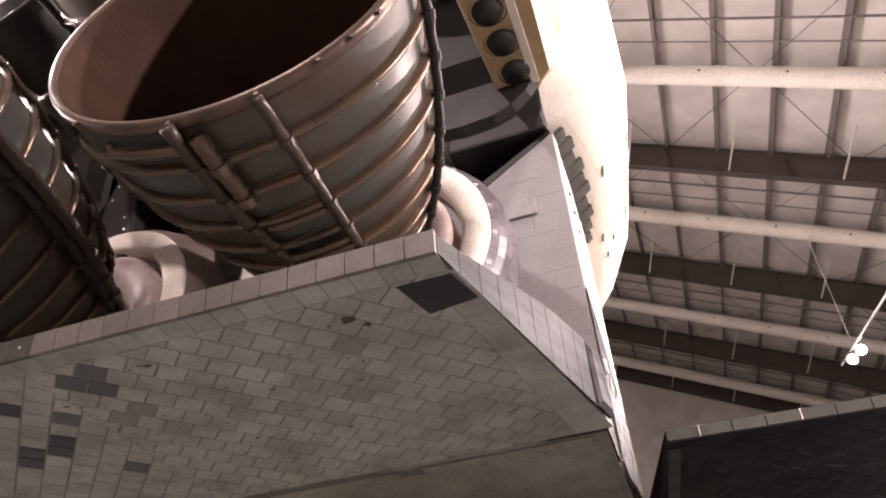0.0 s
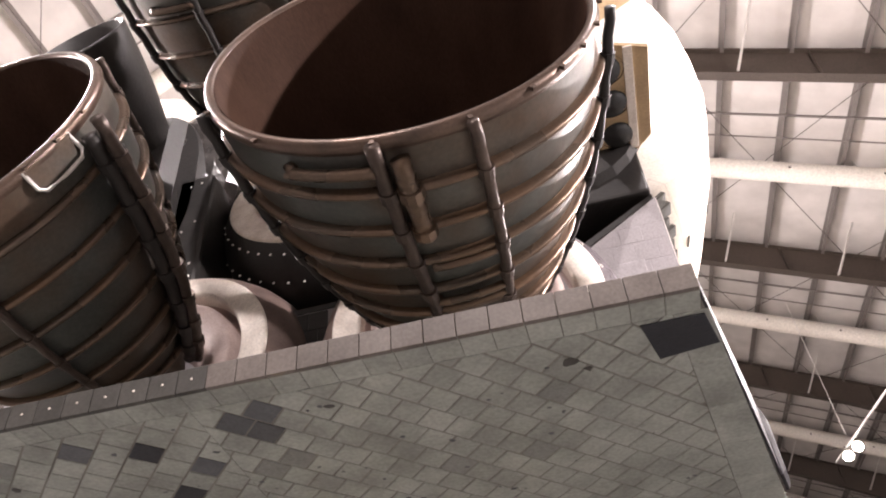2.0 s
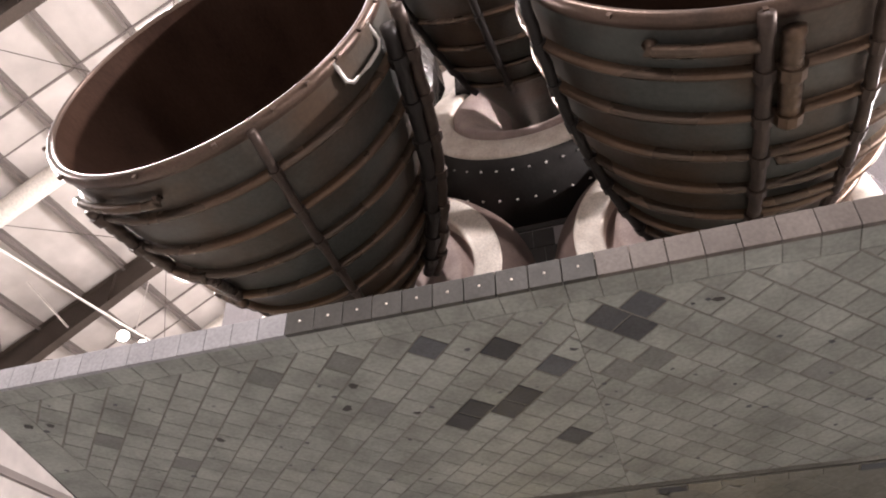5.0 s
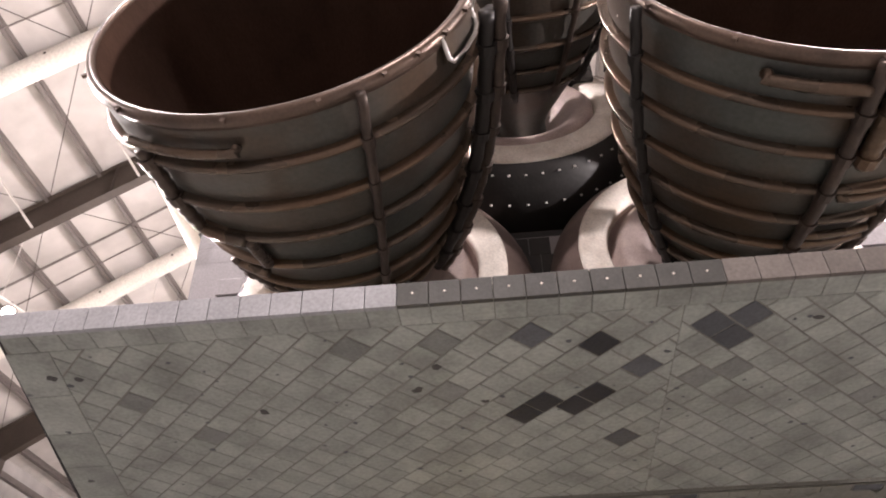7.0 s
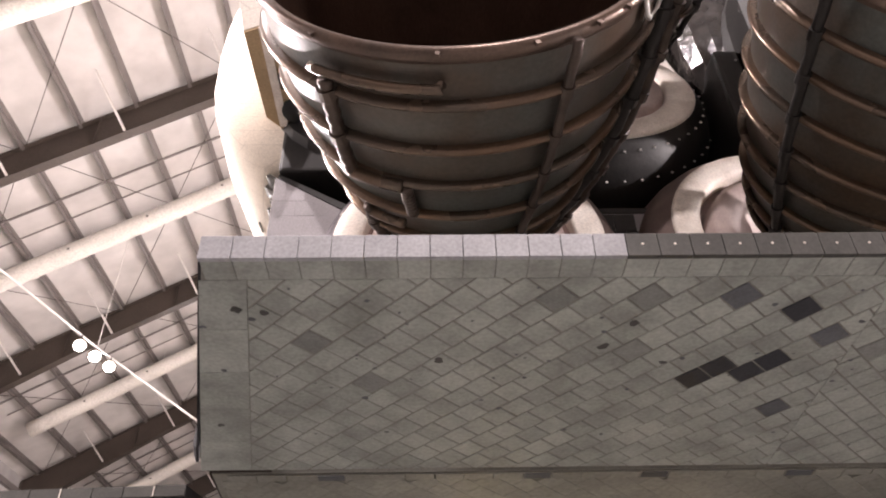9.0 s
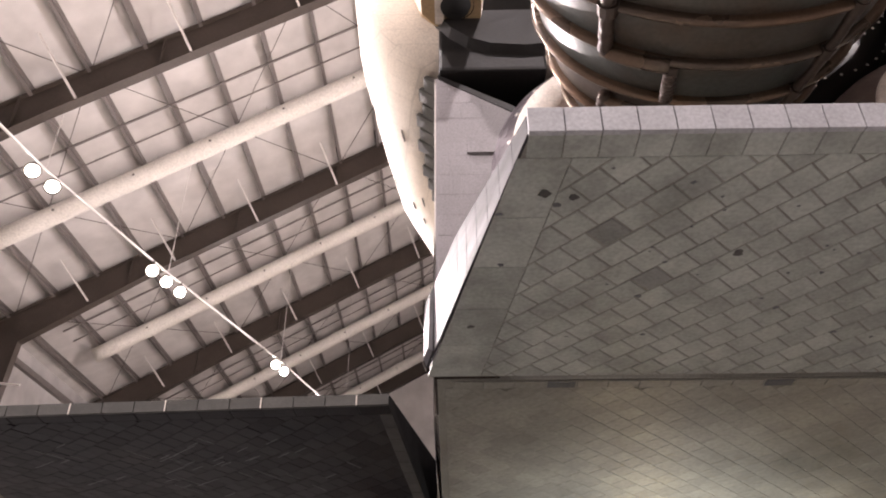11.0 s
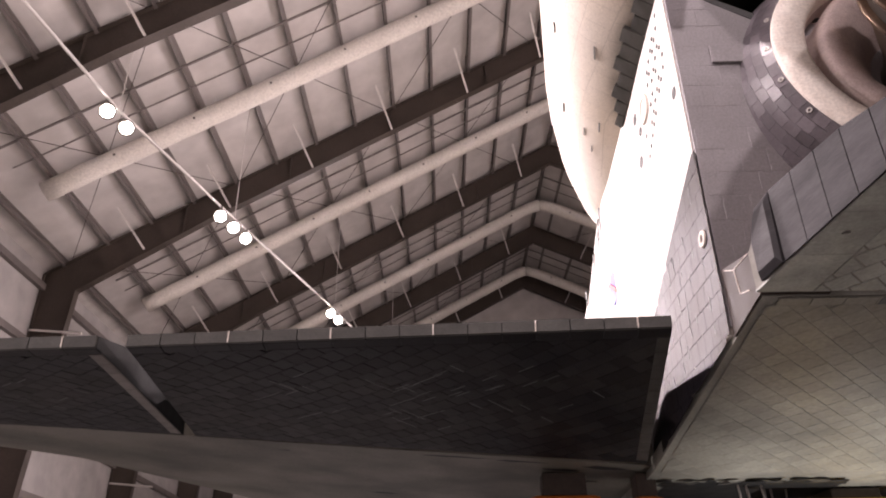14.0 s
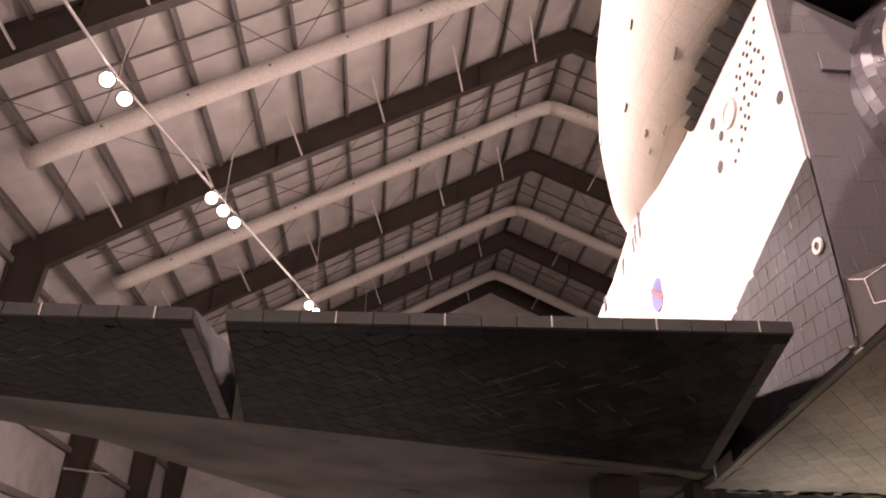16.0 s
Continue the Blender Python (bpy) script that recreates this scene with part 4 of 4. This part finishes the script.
    part("pod_engine_nozzle", lathe([(0.56, 0.0), (0.575, 0.0), (0.58, 0.03), (0.54, 0.35), (0.47, 0.75), (0.37, 1.15), (0.24, 1.5), (0.15, 1.75), (0.14, 1.7), (0.35, 1.1), (0.52, 0.35)], 48, m, None, True), BASE_DARK, pod, "dark conical pod engine nozzle", True)
    part("pod_aft_cover", loft([[(s * (2.5 + a), 2.3, 8.4 + b) for a, b in ((-0.6, -0.9), (0.35, -0.9), (0.45, 0.9), (-0.6, 0.9))], [(s * (2.5 + a), 2.72, 8.3 + b) for a, b in ((-0.8, -1.2), (0.7, -1.2), (0.8, 1.2), (-0.8, 1.2))]]), BASE_DARK, pod, "black pod aft cover")

# body flap
t0 = 0.012
secs = []
for y, zb, zt, half in ((0.0, flap_z(0) + 0.005, 3.80, TRAIL_X), (0.6, flap_z(0.6) + 0.005, 3.90, TRAIL_X + 0.14), (1.75, flap_z(1.75) + 0.005, 3.98, 3.29), (1.9, flap_z(1.9) + 0.005, 3.93, 3.33), (HINGE_Y, flap_z(HINGE_Y) + 0.005, 3.75, HINGE_X)):
    secs.append([(-half + 0.012, y, zb), (half - 0.012, y, zb), (half - 0.012, y, zt), (-half + 0.012, y, zt)])
flap = part("body_flap", loft(secs), FLAP_FILL, orbiter, "hinged body flap with worn grey tiles")


def under_flap(x, y, h):
    return (x, y, flap_z(y) + t0 - h)


def phased_grid(edge, size, angle, gap, fu, fv):
    """Staggered square tiles at a given phase, cut by an outline: (centre, outline, whole)."""
    c, sn = math.cos(radians(angle)), math.sin(radians(angle))
    h, out = size / 2 - gap / 2, []
    for j in range(-40, 41):
        for i in range(-40, 41):
            u, v = (i + fu + 0.5 * (j % 2)) * size, (j + fv) * size
            x, y = c * u - sn * v, sn * u + c * v
            if not (-3.6 < x < 3.6 and -0.2 < y < 2.4):
                continue
            cut = clip([(x + c * p - sn * q, y + sn * p + c * q) for p, q in ((-h, -h), (h, -h), (h, h), (-h, h))], edge)
            if cut and area(cut) > 0.015 * size * size:
                out.append(((x, y), cut, abs(area(cut) - 4 * h * h) < 1e-6))
    return out


# the rows of tiles run in mirrored diagonals on the two halves of the flap
TILE, GAP, SEAM = 0.161, 0.011, 0.44
LEFT_HALF = [(-TRAIL_X + 0.20, 0.14), (SEAM, 0.14), (SEAM, 2.11), (-HINGE_X + 0.34, 2.11)]
RIGHT_HALF = [(SEAM + 0.004, 0.14), (TRAIL_X - 0.12, 0.14), (HINGE_X - 0.26, 2.11), (SEAM + 0.004, 2.11)]
HALVES = (("port", -45.5, phased_grid(LEFT_HALF, TILE, -45.5, GAP, 0.96, 1.0)), ("starboard", 45.5, phased_grid(RIGHT_HALF, TILE, 45.5, GAP, 0.96, 0.68)))
DARK = [(-0.34, 1.02), (-0.2, 0.92), (-0.09, 1.02), (0.04, 0.95), (0.01, 0.43)]
MID = [(-0.27, 0.26), (0.35, 0.70), (0.22, 1.36), (0.585, 0.305), (0.765, 0.26), (0.726, 0.417)]
DULL = [(-0.74, 0.75), (-2.44, 0.65), (-2.16, 1.06), (0.47, 0.63), (0.80, 0.66), (-1.25, 0.30), (-0.9, 0.22), (2.2, 0.52), (2.05, 0.98), (1.5, 1.12)]


def shared_tile(mat, angle):
    c, sn, h = math.cos(radians(angle)), math.sin(radians(angle)), TILE / 2 - GAP / 2
    bm = bmesh.new()
    add_slab(bm, [(c * p - sn * q, sn * p + c * q) for p, q in ((-h, -h), (h, -h), (h, h), (-h, h))], lambda x, y, hh: (x, y, -hh - FLAP_FALL * y), 0.012)
    bmesh.ops.recalc_face_normals(bm, faces=bm.faces[:])
    mesh = bpy.data.meshes.new("tile")
    bm.to_mesh(mesh)
    bm.free()
    mesh.materials.append(mat)
    return mesh


for side, angle, grid in HALVES:
    taken = {}
    for name, spots in (("dark", DARK), ("mid", MID), ("dull", DULL)):
        for x, y in spots:
            if (x < SEAM) == (side == "port"):
                best = min((g for g in range(len(grid)) if g not in taken and grid[g][2]), key=lambda g: math.hypot(grid[g][0][0] - x, grid[g][0][1] - y))
                taken[best] = name
    whole = [i for i, g in enumerate(grid) if g[2] and i not in taken]
    near = sorted(whole, key=lambda i: abs(grid[i][0][0] - SEAM))[:138]
    meshes = {"": shared_tile(FLAP_TILE, angle), "dark": shared_tile(DARK_TILE, angle), "mid": shared_tile(MID_TILE, angle), "dull": shared_tile(DULL_TILE, angle)}
    for i in near + list(taken):
        x, y = grid[i][0]
        ob = part("tile", None, None, flap, shared=meshes[taken.get(i, "")])
        ob.location = (x, y, flap_z(y) + t0 + random.uniform(-0.0012, 0.0012))
        ob.rotation_euler = (random.uniform(-0.009, 0.009), random.uniform(-0.009, 0.009), random.uniform(-0.012, 0.012))
        if taken.get(i) == "dark":
            tagged(ob, "newer black tile")
        elif taken.get(i) == "mid":
            tagged(ob, "newer dark grey tile")
    picked = set(near) | set(taken)
    rest_tiles("outer_tiles", [g for i, g in enumerate(grid) if i not in picked], under_flap, 0.012, FLAP_REST, flap, "worn grey tiles", 0.0015)
# border tiles of the flap
bm = bmesh.new()
for k in range(38):
    x0 = -TRAIL_X + 0.004 + k * (2 * TRAIL_X / 38)
    x1 = x0 + 2 * TRAIL_X / 38 - 0.004
    add_slab(bm, [(x0, 0.0), (x1, 0.0), (x1, 0.137), (x0, 0.137)], under_flap, 0.012)
for s in (-1, 1):
    n = 5
    xin0, xin1 = (-TRAIL_X + 0.196, -HINGE_X + 0.336) if s < 0 else (TRAIL_X - 0.116, HINGE_X - 0.256)
    for k in range(n):
        a, b = k / n, (k + 1) / n
        ya, yb = 0.14 + 1.97 * a + 0.002, 0.14 + 1.97 * b - 0.002
        e = lambda q: s * (TRAIL_X + (HINGE_X - TRAIL_X) * q / HINGE_Y)
        i0, i1 = xin0 + (xin1 - xin0) * a, xin0 + (xin1 - xin0) * b
        p = [(e(ya), ya), (i0, ya), (i1, yb), (e(yb), yb)]
        add_slab(bm, p if area(p) > 0 else p[::-1], under_flap, 0.012)
bmesh.ops.recalc_face_normals(bm, faces=bm.faces[:])
tagged(part("border_tiles", bm, FLAP_REST, flap, "worn grey border tiles"), kind="stuff")
# black square patch near a corner
bm = bmesh.new()
add_slab(bm, [(2.616, 0.158), (2.90, 0.158), (2.965, 0.385), (2.69, 0.43)], lambda x, y, h: (x, y, flap_z(y) - 0.004 - h), 0.006)
part("black_patch", bm, DARK_TILE, flap, "square black replacement patch")
# gouges in the tiles, dark and uneven
CHIPS = [(-0.90, 0.70, 0.05), (-0.78, 0.50, 0.045), (-1.78, 0.82, 0.045), (-2.65, 0.39, 0.04), (-2.78, 0.36, 0.05), (-2.72, 0.44, 0.03), (-0.55, 0.86, 0.035), (-0.45, 0.82, 0.03), (-1.3, 1.0, 0.025), (-1.42, 1.33, 0.03), (1.10, 0.30, 0.05), (2.28, 0.33, 0.06), (2.36, 0.40, 0.04),
         (1.59, 0.79, 0.03), (1.2, 1.3, 0.03), (1.28, 1.33, 0.025), (0.95, 0.9, 0.02), (-0.05, 0.78, 0.02), (2.1, 0.9, 0.025), (-2.2, 1.2, 0.03), (-2.95, 0.9, 0.03), (-3.1, 1.5, 0.035), (-2.98, 0.5, 0.03), (0.4, 0.5, 0.03), (-0.1, 0.35, 0.03), (1.8, 1.4, 0.03), (-1.0, 1.6, 0.03)]
rng = random.Random(7)
for x, y, r in [(x, y, 0.75 * r) for x, y, r in CHIPS] + [(rng.uniform(-2.8, 2.9), rng.uniform(0.2, 1.85), rng.uniform(0.008, 0.018)) for _ in range(60)]:
    bm = bmesh.new()
    n = 9
    ring = [(x + r * rng.uniform(0.5, 1.2) * math.cos(2 * math.pi * k / n), y + 0.8 * r * rng.uniform(0.5, 1.2) * math.sin(2 * math.pi * k / n)) for k in range(n)]
    vs = [bm.verts.new((a, b, flap_z(b) - 0.0035)) for a, b in ring] + [bm.verts.new((x, y, flap_z(y) - 0.0045))]
    for k in range(n):
        bm.faces.new((vs[k], vs[(k + 1) % n], vs[n]))
    part("gouge", bm, MID_TILE if r < 0.025 else EDGE_DARK, flap)
# trailing edge blocks
for k in range(38):
    w = 2 * TRAIL_X / 38
    x0 = -TRAIL_X + k * w
    dark = -0.95 < x0 + w / 2 < 0.62
    part("edge_tile", box((x0 + 0.0015, -0.03, 3.694), (x0 + w - 0.0015, 0.0, 3.822), None, 0.004), EDGE_DARK if dark else EDGE_BROWN if x0 > 0 else EDGE_TILE, flap, "dark edge tile with a plug" if dark else "")
    if dark:
        part("edge_plug", lathe([(0.001, -0.034), (0.006, -0.033), (0.007, -0.029)], 8, Matrix.Translation((x0 + w / 2, 0, 3.76))), RING, flap)
for s in (-1, 1):
    # pale end faces of the flap
    n = 9
    for k in range(n):
        ya, yb = 0.0 + 1.78 * k / n, 1.78 * (k + 1) / n - 0.006
        xa, xb = TRAIL_X + (HINGE_X - TRAIL_X) * ya / 2 - 0.012, TRAIL_X + (HINGE_X - TRAIL_X) * yb / 2 - 0.012
        za, zb = 3.80 + 0.18 * min(1, ya / 1.2), 3.80 + 0.18 * min(1, yb / 1.2)
        secs = [[(s * (xa + o), ya, flap_z(ya) + 0.004), (s * (xa + o), ya, za), (s * (xb + o), yb, zb), (s * (xb + o), yb, flap_z(yb) + 0.004)] for o in (0, 0.014)]
        part("end_tile", loft(secs), END_TILE, flap)
    secs = [[(s * (3.30 + o), 1.785, flap_z(1.785) + 0.004), (s * (3.29 + o), 1.785, 3.975), (s * (3.33 + o), 1.9, 3.94), (s * (3.345 + o), 1.99, 3.76), (s * (3.345 + o), 1.99, flap_z(1.99) + 0.004)] for o in (0, 0.02)]
    mid = sum((Vector(p) for p in secs[1]), Vector()) / 5
    secs.append([tuple(mid.lerp(Vector(p), 0.8) + Vector((s * 0.022, 0, 0))) for p in secs[1]])
    part("end_tile", loft(secs), END_TILE, flap)
    side = [(2.135, 3.50), (2.66, 3.424), (2.66, 3.9), (2.135, 3.78)]
    part("hinge_seal", loft([[(s * x, y, z) for y, z in side] for x in (2.9, 3.30, 3.315)]), SEAL, orbiter, "dark hinge seal")
    bm = bmesh.new()
    edge = [(2.6, 3.87), (2.45, 3.8), (2.42, 3.62), (2.28, 3.58)]
    for (ya, za), (yb, zb) in zip(edge, edge[1:]):
        beam(bm, (s * 3.318, ya, za), (s * 3.318, yb, zb), 0.005, 0.005, (1, 0, 0))
    beam(bm, (s * 3.318, 2.45, 3.8), (s * 3.318, 2.2, 3.79), 0.004, 0.005, (1, 0, 0))
    part("seal_wire", bm, RING, orbiter, "thin pale cord on the hinge seal")
part("hinge_cover", box((-3.2, 2.2, 3.54), (3.2, 2.68, 3.78), None, 0.02), BASE_DARK, orbiter, "dark flap hinge cover")


# wings and elevons
def wing_bottom(x):
    return 3.13 + 0.075 * (abs(x) - 3.3)


for s in (-1, 1):
    secs = []
    for x, y0, y1, th in ((2.9, 5.2, 20.0, 1.0), (3.4, 5.2, 19.0, 0.95), (5.5, 5.2, 15.0, 0.8), (7.6, 5.15, 9.6, 0.62), (9.4, 5.1, 6.9, 0.45), (11.6, 5.0, 5.9, 0.2)):
        z = wing_bottom(x)
        secs.append([(s * x, y0, z), (s * x, y1 - 0.25, z + 0.02), (s * x, y1, z + 0.12), (s * x, y1 - 0.3, z + 0.3), (s * x, (y0 + y1) / 2, z + th), (s * x, y0, z + 0.45)])
    wing = part("wing", loft(secs), WING_SKIN, orbiter, "worn black tiled wing underside")
    for name, xi_t, xo_t, xi_h, xo_h in (("inboard_elevon", 3.66, 7.33, 3.36, 7.58), ("outboard_elevon", 7.53, 11.2, 7.70, 11.5)):
        inb = name == "inboard_elevon"
        zt0, zt1 = (3.55, 3.47) if inb else (3.47, 3.42)
        zi, zo = wing_bottom(xi_h) + 0.004, wing_bottom(xo_h) + 0.004
        q = [Vector((s * xi_t, 2.80, zt0)), Vector((s * xo_t, 2.80, zt1)), Vector((s * xo_h, 5.14, zo)), Vector((s * xi_h, 5.14, zi))]
        up = [Vector((s * xi_t, 2.80, zt0 + 0.08)), Vector((s * xo_t, 2.80, zt1 + 0.08)), Vector((s * xo_h, 4.6, zo + 0.5)), Vector((s * xi_h, 4.6, zi + 0.5))]
        up2 = [up[0], up[1], Vector((s * xo_h, 5.14, zo + 0.42)), Vector((s * xi_h, 5.14, zi + 0.42))]
        bm = bmesh.new()
        vs = [bm.verts.new(v) for v in q + up + up2[2:]]
        for f in ((0, 1, 2, 3), (0, 4, 5, 1), (4, 7, 6, 5), (7, 9, 8, 6), (9, 3, 2, 8), (0, 3, 9, 7, 4), (1, 5, 6, 8, 2)):
            bm.faces.new([vs[i] for i in f])
        bmesh.ops.recalc_face_normals(bm, faces=bm.faces[:])
        el = part(name, bm, BLACK_FILL, orbiter, "black tiled elevon with a pale trailing edge")
        # tiles on its underside
        def on_elevon(u, v, h, q=q):
            a, b = u / 4.0, v / 2.4
            p = (q[0] * (1 - a) + q[1] * a) * (1 - b) + (q[3] * (1 - a) + q[2] * a) * b
            return p + Vector((0, 0, -h + 0.002))
        rest_tiles("elevon_tiles", tile_grid([(0.01, 0.12), (3.99, 0.12), (3.99, 2.38), (0.01, 2.38)], 0.155, 40, 0.004), on_elevon, 0.009, BLACK_TILE, el, "black tiles", 0.0015)
        rng = random.Random(11)
        bm = bmesh.new()
        ca, sa = math.cos(radians(40)), math.sin(radians(40))
        for _ in range(42):
            u, v, ln = rng.gauss(1.6, 0.75), rng.gauss(1.0, 0.45), rng.choice((0.15, 0.15, 0.3))
            if rng.random() < 0.25:
                dx, dy = -sa * ln, ca * ln
            else:
                dx, dy = ca * ln, sa * ln
            wx, wy = -dy / ln * 0.004, dx / ln * 0.004
            if 0.1 < u < 3.6 and 0.2 < v < 2.0:
                add_slab(bm, [(u - wx, v - wy), (u + dx - wx, v + dy - wy), (u + dx + wx, v + dy + wy), (u + wx, v + wy)], on_elevon, 0.0125, 0.001)
        tagged(part("gap_filler", bm, FRAY, el, "pale frayed gap fillers"), kind="stuff")
        for k in range(11):
            bm = bmesh.new()
            v0 = 0.12 + 0.2 * k
            add_slab(bm, [(0.004, v0), (0.10, v0), (0.10, v0 + 0.195), (0.004, v0 + 0.195)], on_elevon, 0.0125)
            part("side_strip_tile", bm, EDGE_DARK if inb else EDGE_BROWN, el)
        bm = bmesh.new()
        for k in range(16):
            add_slab(bm, [(0.25 * k + 0.003, 0.003), (0.25 * k + 0.247, 0.003), (0.25 * k + 0.247, 0.116), (0.25 * k + 0.003, 0.116)], on_elevon, 0.01)
        tagged(part("edge_tiles", bm, BLACK_TILE, el, "black edge tiles"), kind="stuff")
        for k in range(16):
            a, b = k / 16 + 0.001, (k + 1) / 16 - 0.001
            p0, p1 = q[0].lerp(q[1], a), q[0].lerp(q[1], b)
            u0, u1 = up[0].lerp(up[1], a), up[0].lerp(up[1], b)
            o = Vector((0, -0.02, 0))
            d = Vector((0, 0, 0.006))
            if k % 3 == 1:
                bm = bmesh.new()
                beam(bm, p0 + Vector((0, -0.022, 0)), u0 + Vector((0, -0.022, 0)), 0.008, 0.006, (0, 1, 0))
                part("gap_strip", bm, RING, el, "pale gap filler")
            part("trailing_tile", loft([[p0 - d, p1 - d, u1 + d, u0 + d], [p0 + o, p1 + o, u1 + o, u0 + o]]), EDGE_DARK, el)

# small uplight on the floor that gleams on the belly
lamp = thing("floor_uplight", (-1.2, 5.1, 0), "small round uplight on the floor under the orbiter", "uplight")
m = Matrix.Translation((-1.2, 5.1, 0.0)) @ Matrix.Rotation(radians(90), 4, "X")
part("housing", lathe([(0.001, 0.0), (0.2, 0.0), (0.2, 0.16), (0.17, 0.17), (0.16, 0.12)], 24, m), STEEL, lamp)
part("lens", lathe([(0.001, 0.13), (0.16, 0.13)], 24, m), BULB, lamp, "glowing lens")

# open service bay in the belly: shaded inside painted flat black, torn edges, loose wires
rng = random.Random(5)
bay = [(-3.05 + 1.75 * k / 13, 5.62 + rng.uniform(-0.05, 0.06)) for k in range(14)] + [(-1.3 - 1.75 * k / 13, 6.75 + rng.uniform(-0.08, 0.08)) for k in range(14)]
bm = bmesh.new()
lo = [bm.verts.new((x, y, 3.068 - 0.0204 * (y - 5.2) - 0.011)) for x, y in bay]
bm.faces.new(lo)
bmesh.ops.recalc_face_normals(bm, faces=bm.faces[:])
part("service_bay", bm, HOLE, orbiter, "open belly bay, its dark inside a flat black patch")
for k in range(9):
    x = -3.1 + 0.21 * k
    bm = bmesh.new()
    n = 7
    ring = [(x + 0.14 * rng.uniform(0.4, 1.2) * math.cos(2 * math.pi * j / n), 5.55 + 0.09 * rng.uniform(0.3, 1.2) * math.sin(2 * math.pi * j / n)) for j in range(n)]
    vs = [bm.verts.new((a, b, 3.04 - 0.0204 * (b - 5.2) + rng.uniform(-0.02, 0.012))) for a, b in ring]
    bm.faces.new(vs)
    part("torn_seal", bm, EDGE_DARK if k % 2 else HOLE, orbiter, "torn dark seal")
for x, y, dx in ((-2.35, 5.75, 0.2), (-2.25, 5.8, 0.28), (-2.1, 5.8, 0.1)):
    bm = bmesh.new()
    sweep(bm, [(x, y, 3.1), (x + 0.02, y, 2.9), (x + 0.3 * dx, y - 0.03, 2.72), (x + dx, y - 0.02, 2.6), (x + 1.5 * dx, y + 0.1, 2.75), (x + 1.7 * dx, y + 0.2, 3.05)], 0.012, 6)
    part("loose_wire", bm, PIPE_GREY, orbiter, "loose hanging wire", True)
# dark scuffs on the wing's underside
for s in (-1, 1):
    for x, y, a, b in ((6.8, 5.5, 0.07, 0.02), (5.1, 5.33, 0.35, 0.03), (4.5, 5.36, 0.3, 0.04), (4.1, 5.62, 0.25, 0.06), (3.7, 5.42, 0.2, 0.08), (6.0, 7.6, 0.18, 0.06), (3.9, 6.1, 0.4, 0.05)):
        bm = bmesh.new()
        n = 11
        vs = [bm.verts.new((s * (x + a * rng.uniform(0.6, 1.2) * math.cos(2 * math.pi * j / n)), y + b * rng.uniform(0.5, 1.3) * math.sin(2 * math.pi * j / n), 0)) for j in range(n)]
        for v in vs:
            v.co.z = wing_bottom(v.co.x) - 0.004 + 0.02 * max(0, (v.co.y - 5.2) / 9)
        bm.faces.new(vs)
        part("scuff", bm, HOLE, orbiter, "dark scuffed patch")

# supports under the orbiter
for x, y in ((-1.1, 6.2), (1.1, 6.2), (0.0, 20.0)):
    t = thing("support_stand", (x, y, 0), "yellow steel support stand under the orbiter", "support stand", "support stands")
    z = 3.068 - 0.0204 * (y - 5.2) - 0.012
    part("column", box((x - 0.3, y - 0.3, 0.06), (x + 0.3, y + 0.3, z - 0.3), None, 0.02), YELLOW, t)
    part("base_plate", box((x - 0.7, y - 0.7, 0.0), (x + 0.7, y + 0.7, 0.06), None, 0.01), YELLOW, t)
    part("head", box((x - 0.85, y - 0.3, z - 0.32), (x + 0.85, y + 0.3, z - 0.1), None, 0.03), YELLOW, t)
    part("pad", box((x - 0.25, y - 0.25, z - 0.1), (x + 0.25, y + 0.25, z), None, 0.02), STEEL, t, "dark rubber pad")
for x, y, w in ((-4.05, 5.85, 0.36), (-3.3, 5.62, 0.16), (4.05, 5.85, 0.36)):
    t = thing("wing_stand", (x, y, 0), "orange topped steel prop under the wing root", "support prop", "support props")
    z = wing_bottom(abs(x)) - 0.004
    bm = box((x - w, y - 0.2, z - 0.56), (x + w, y + 0.2, z - 0.22), None, 0.08)
    part("head", bm, ORANGE, t, "orange rounded head")
    part("pad", box((x - 0.6 * w, y - 0.12, z - 0.22), (x + 0.6 * w, y + 0.12, z), None, 0.01), STEEL, t)
    part("post", box((x - 0.09, y - 0.09, 0.04), (x + 0.09, y + 0.09, z - 0.54), None, 0.01), STEEL, t)
    part("foot", box((x - 0.3, y - 0.3, 0.0), (x + 0.3, y + 0.3, 0.05), None, 0.01), STEEL, t)
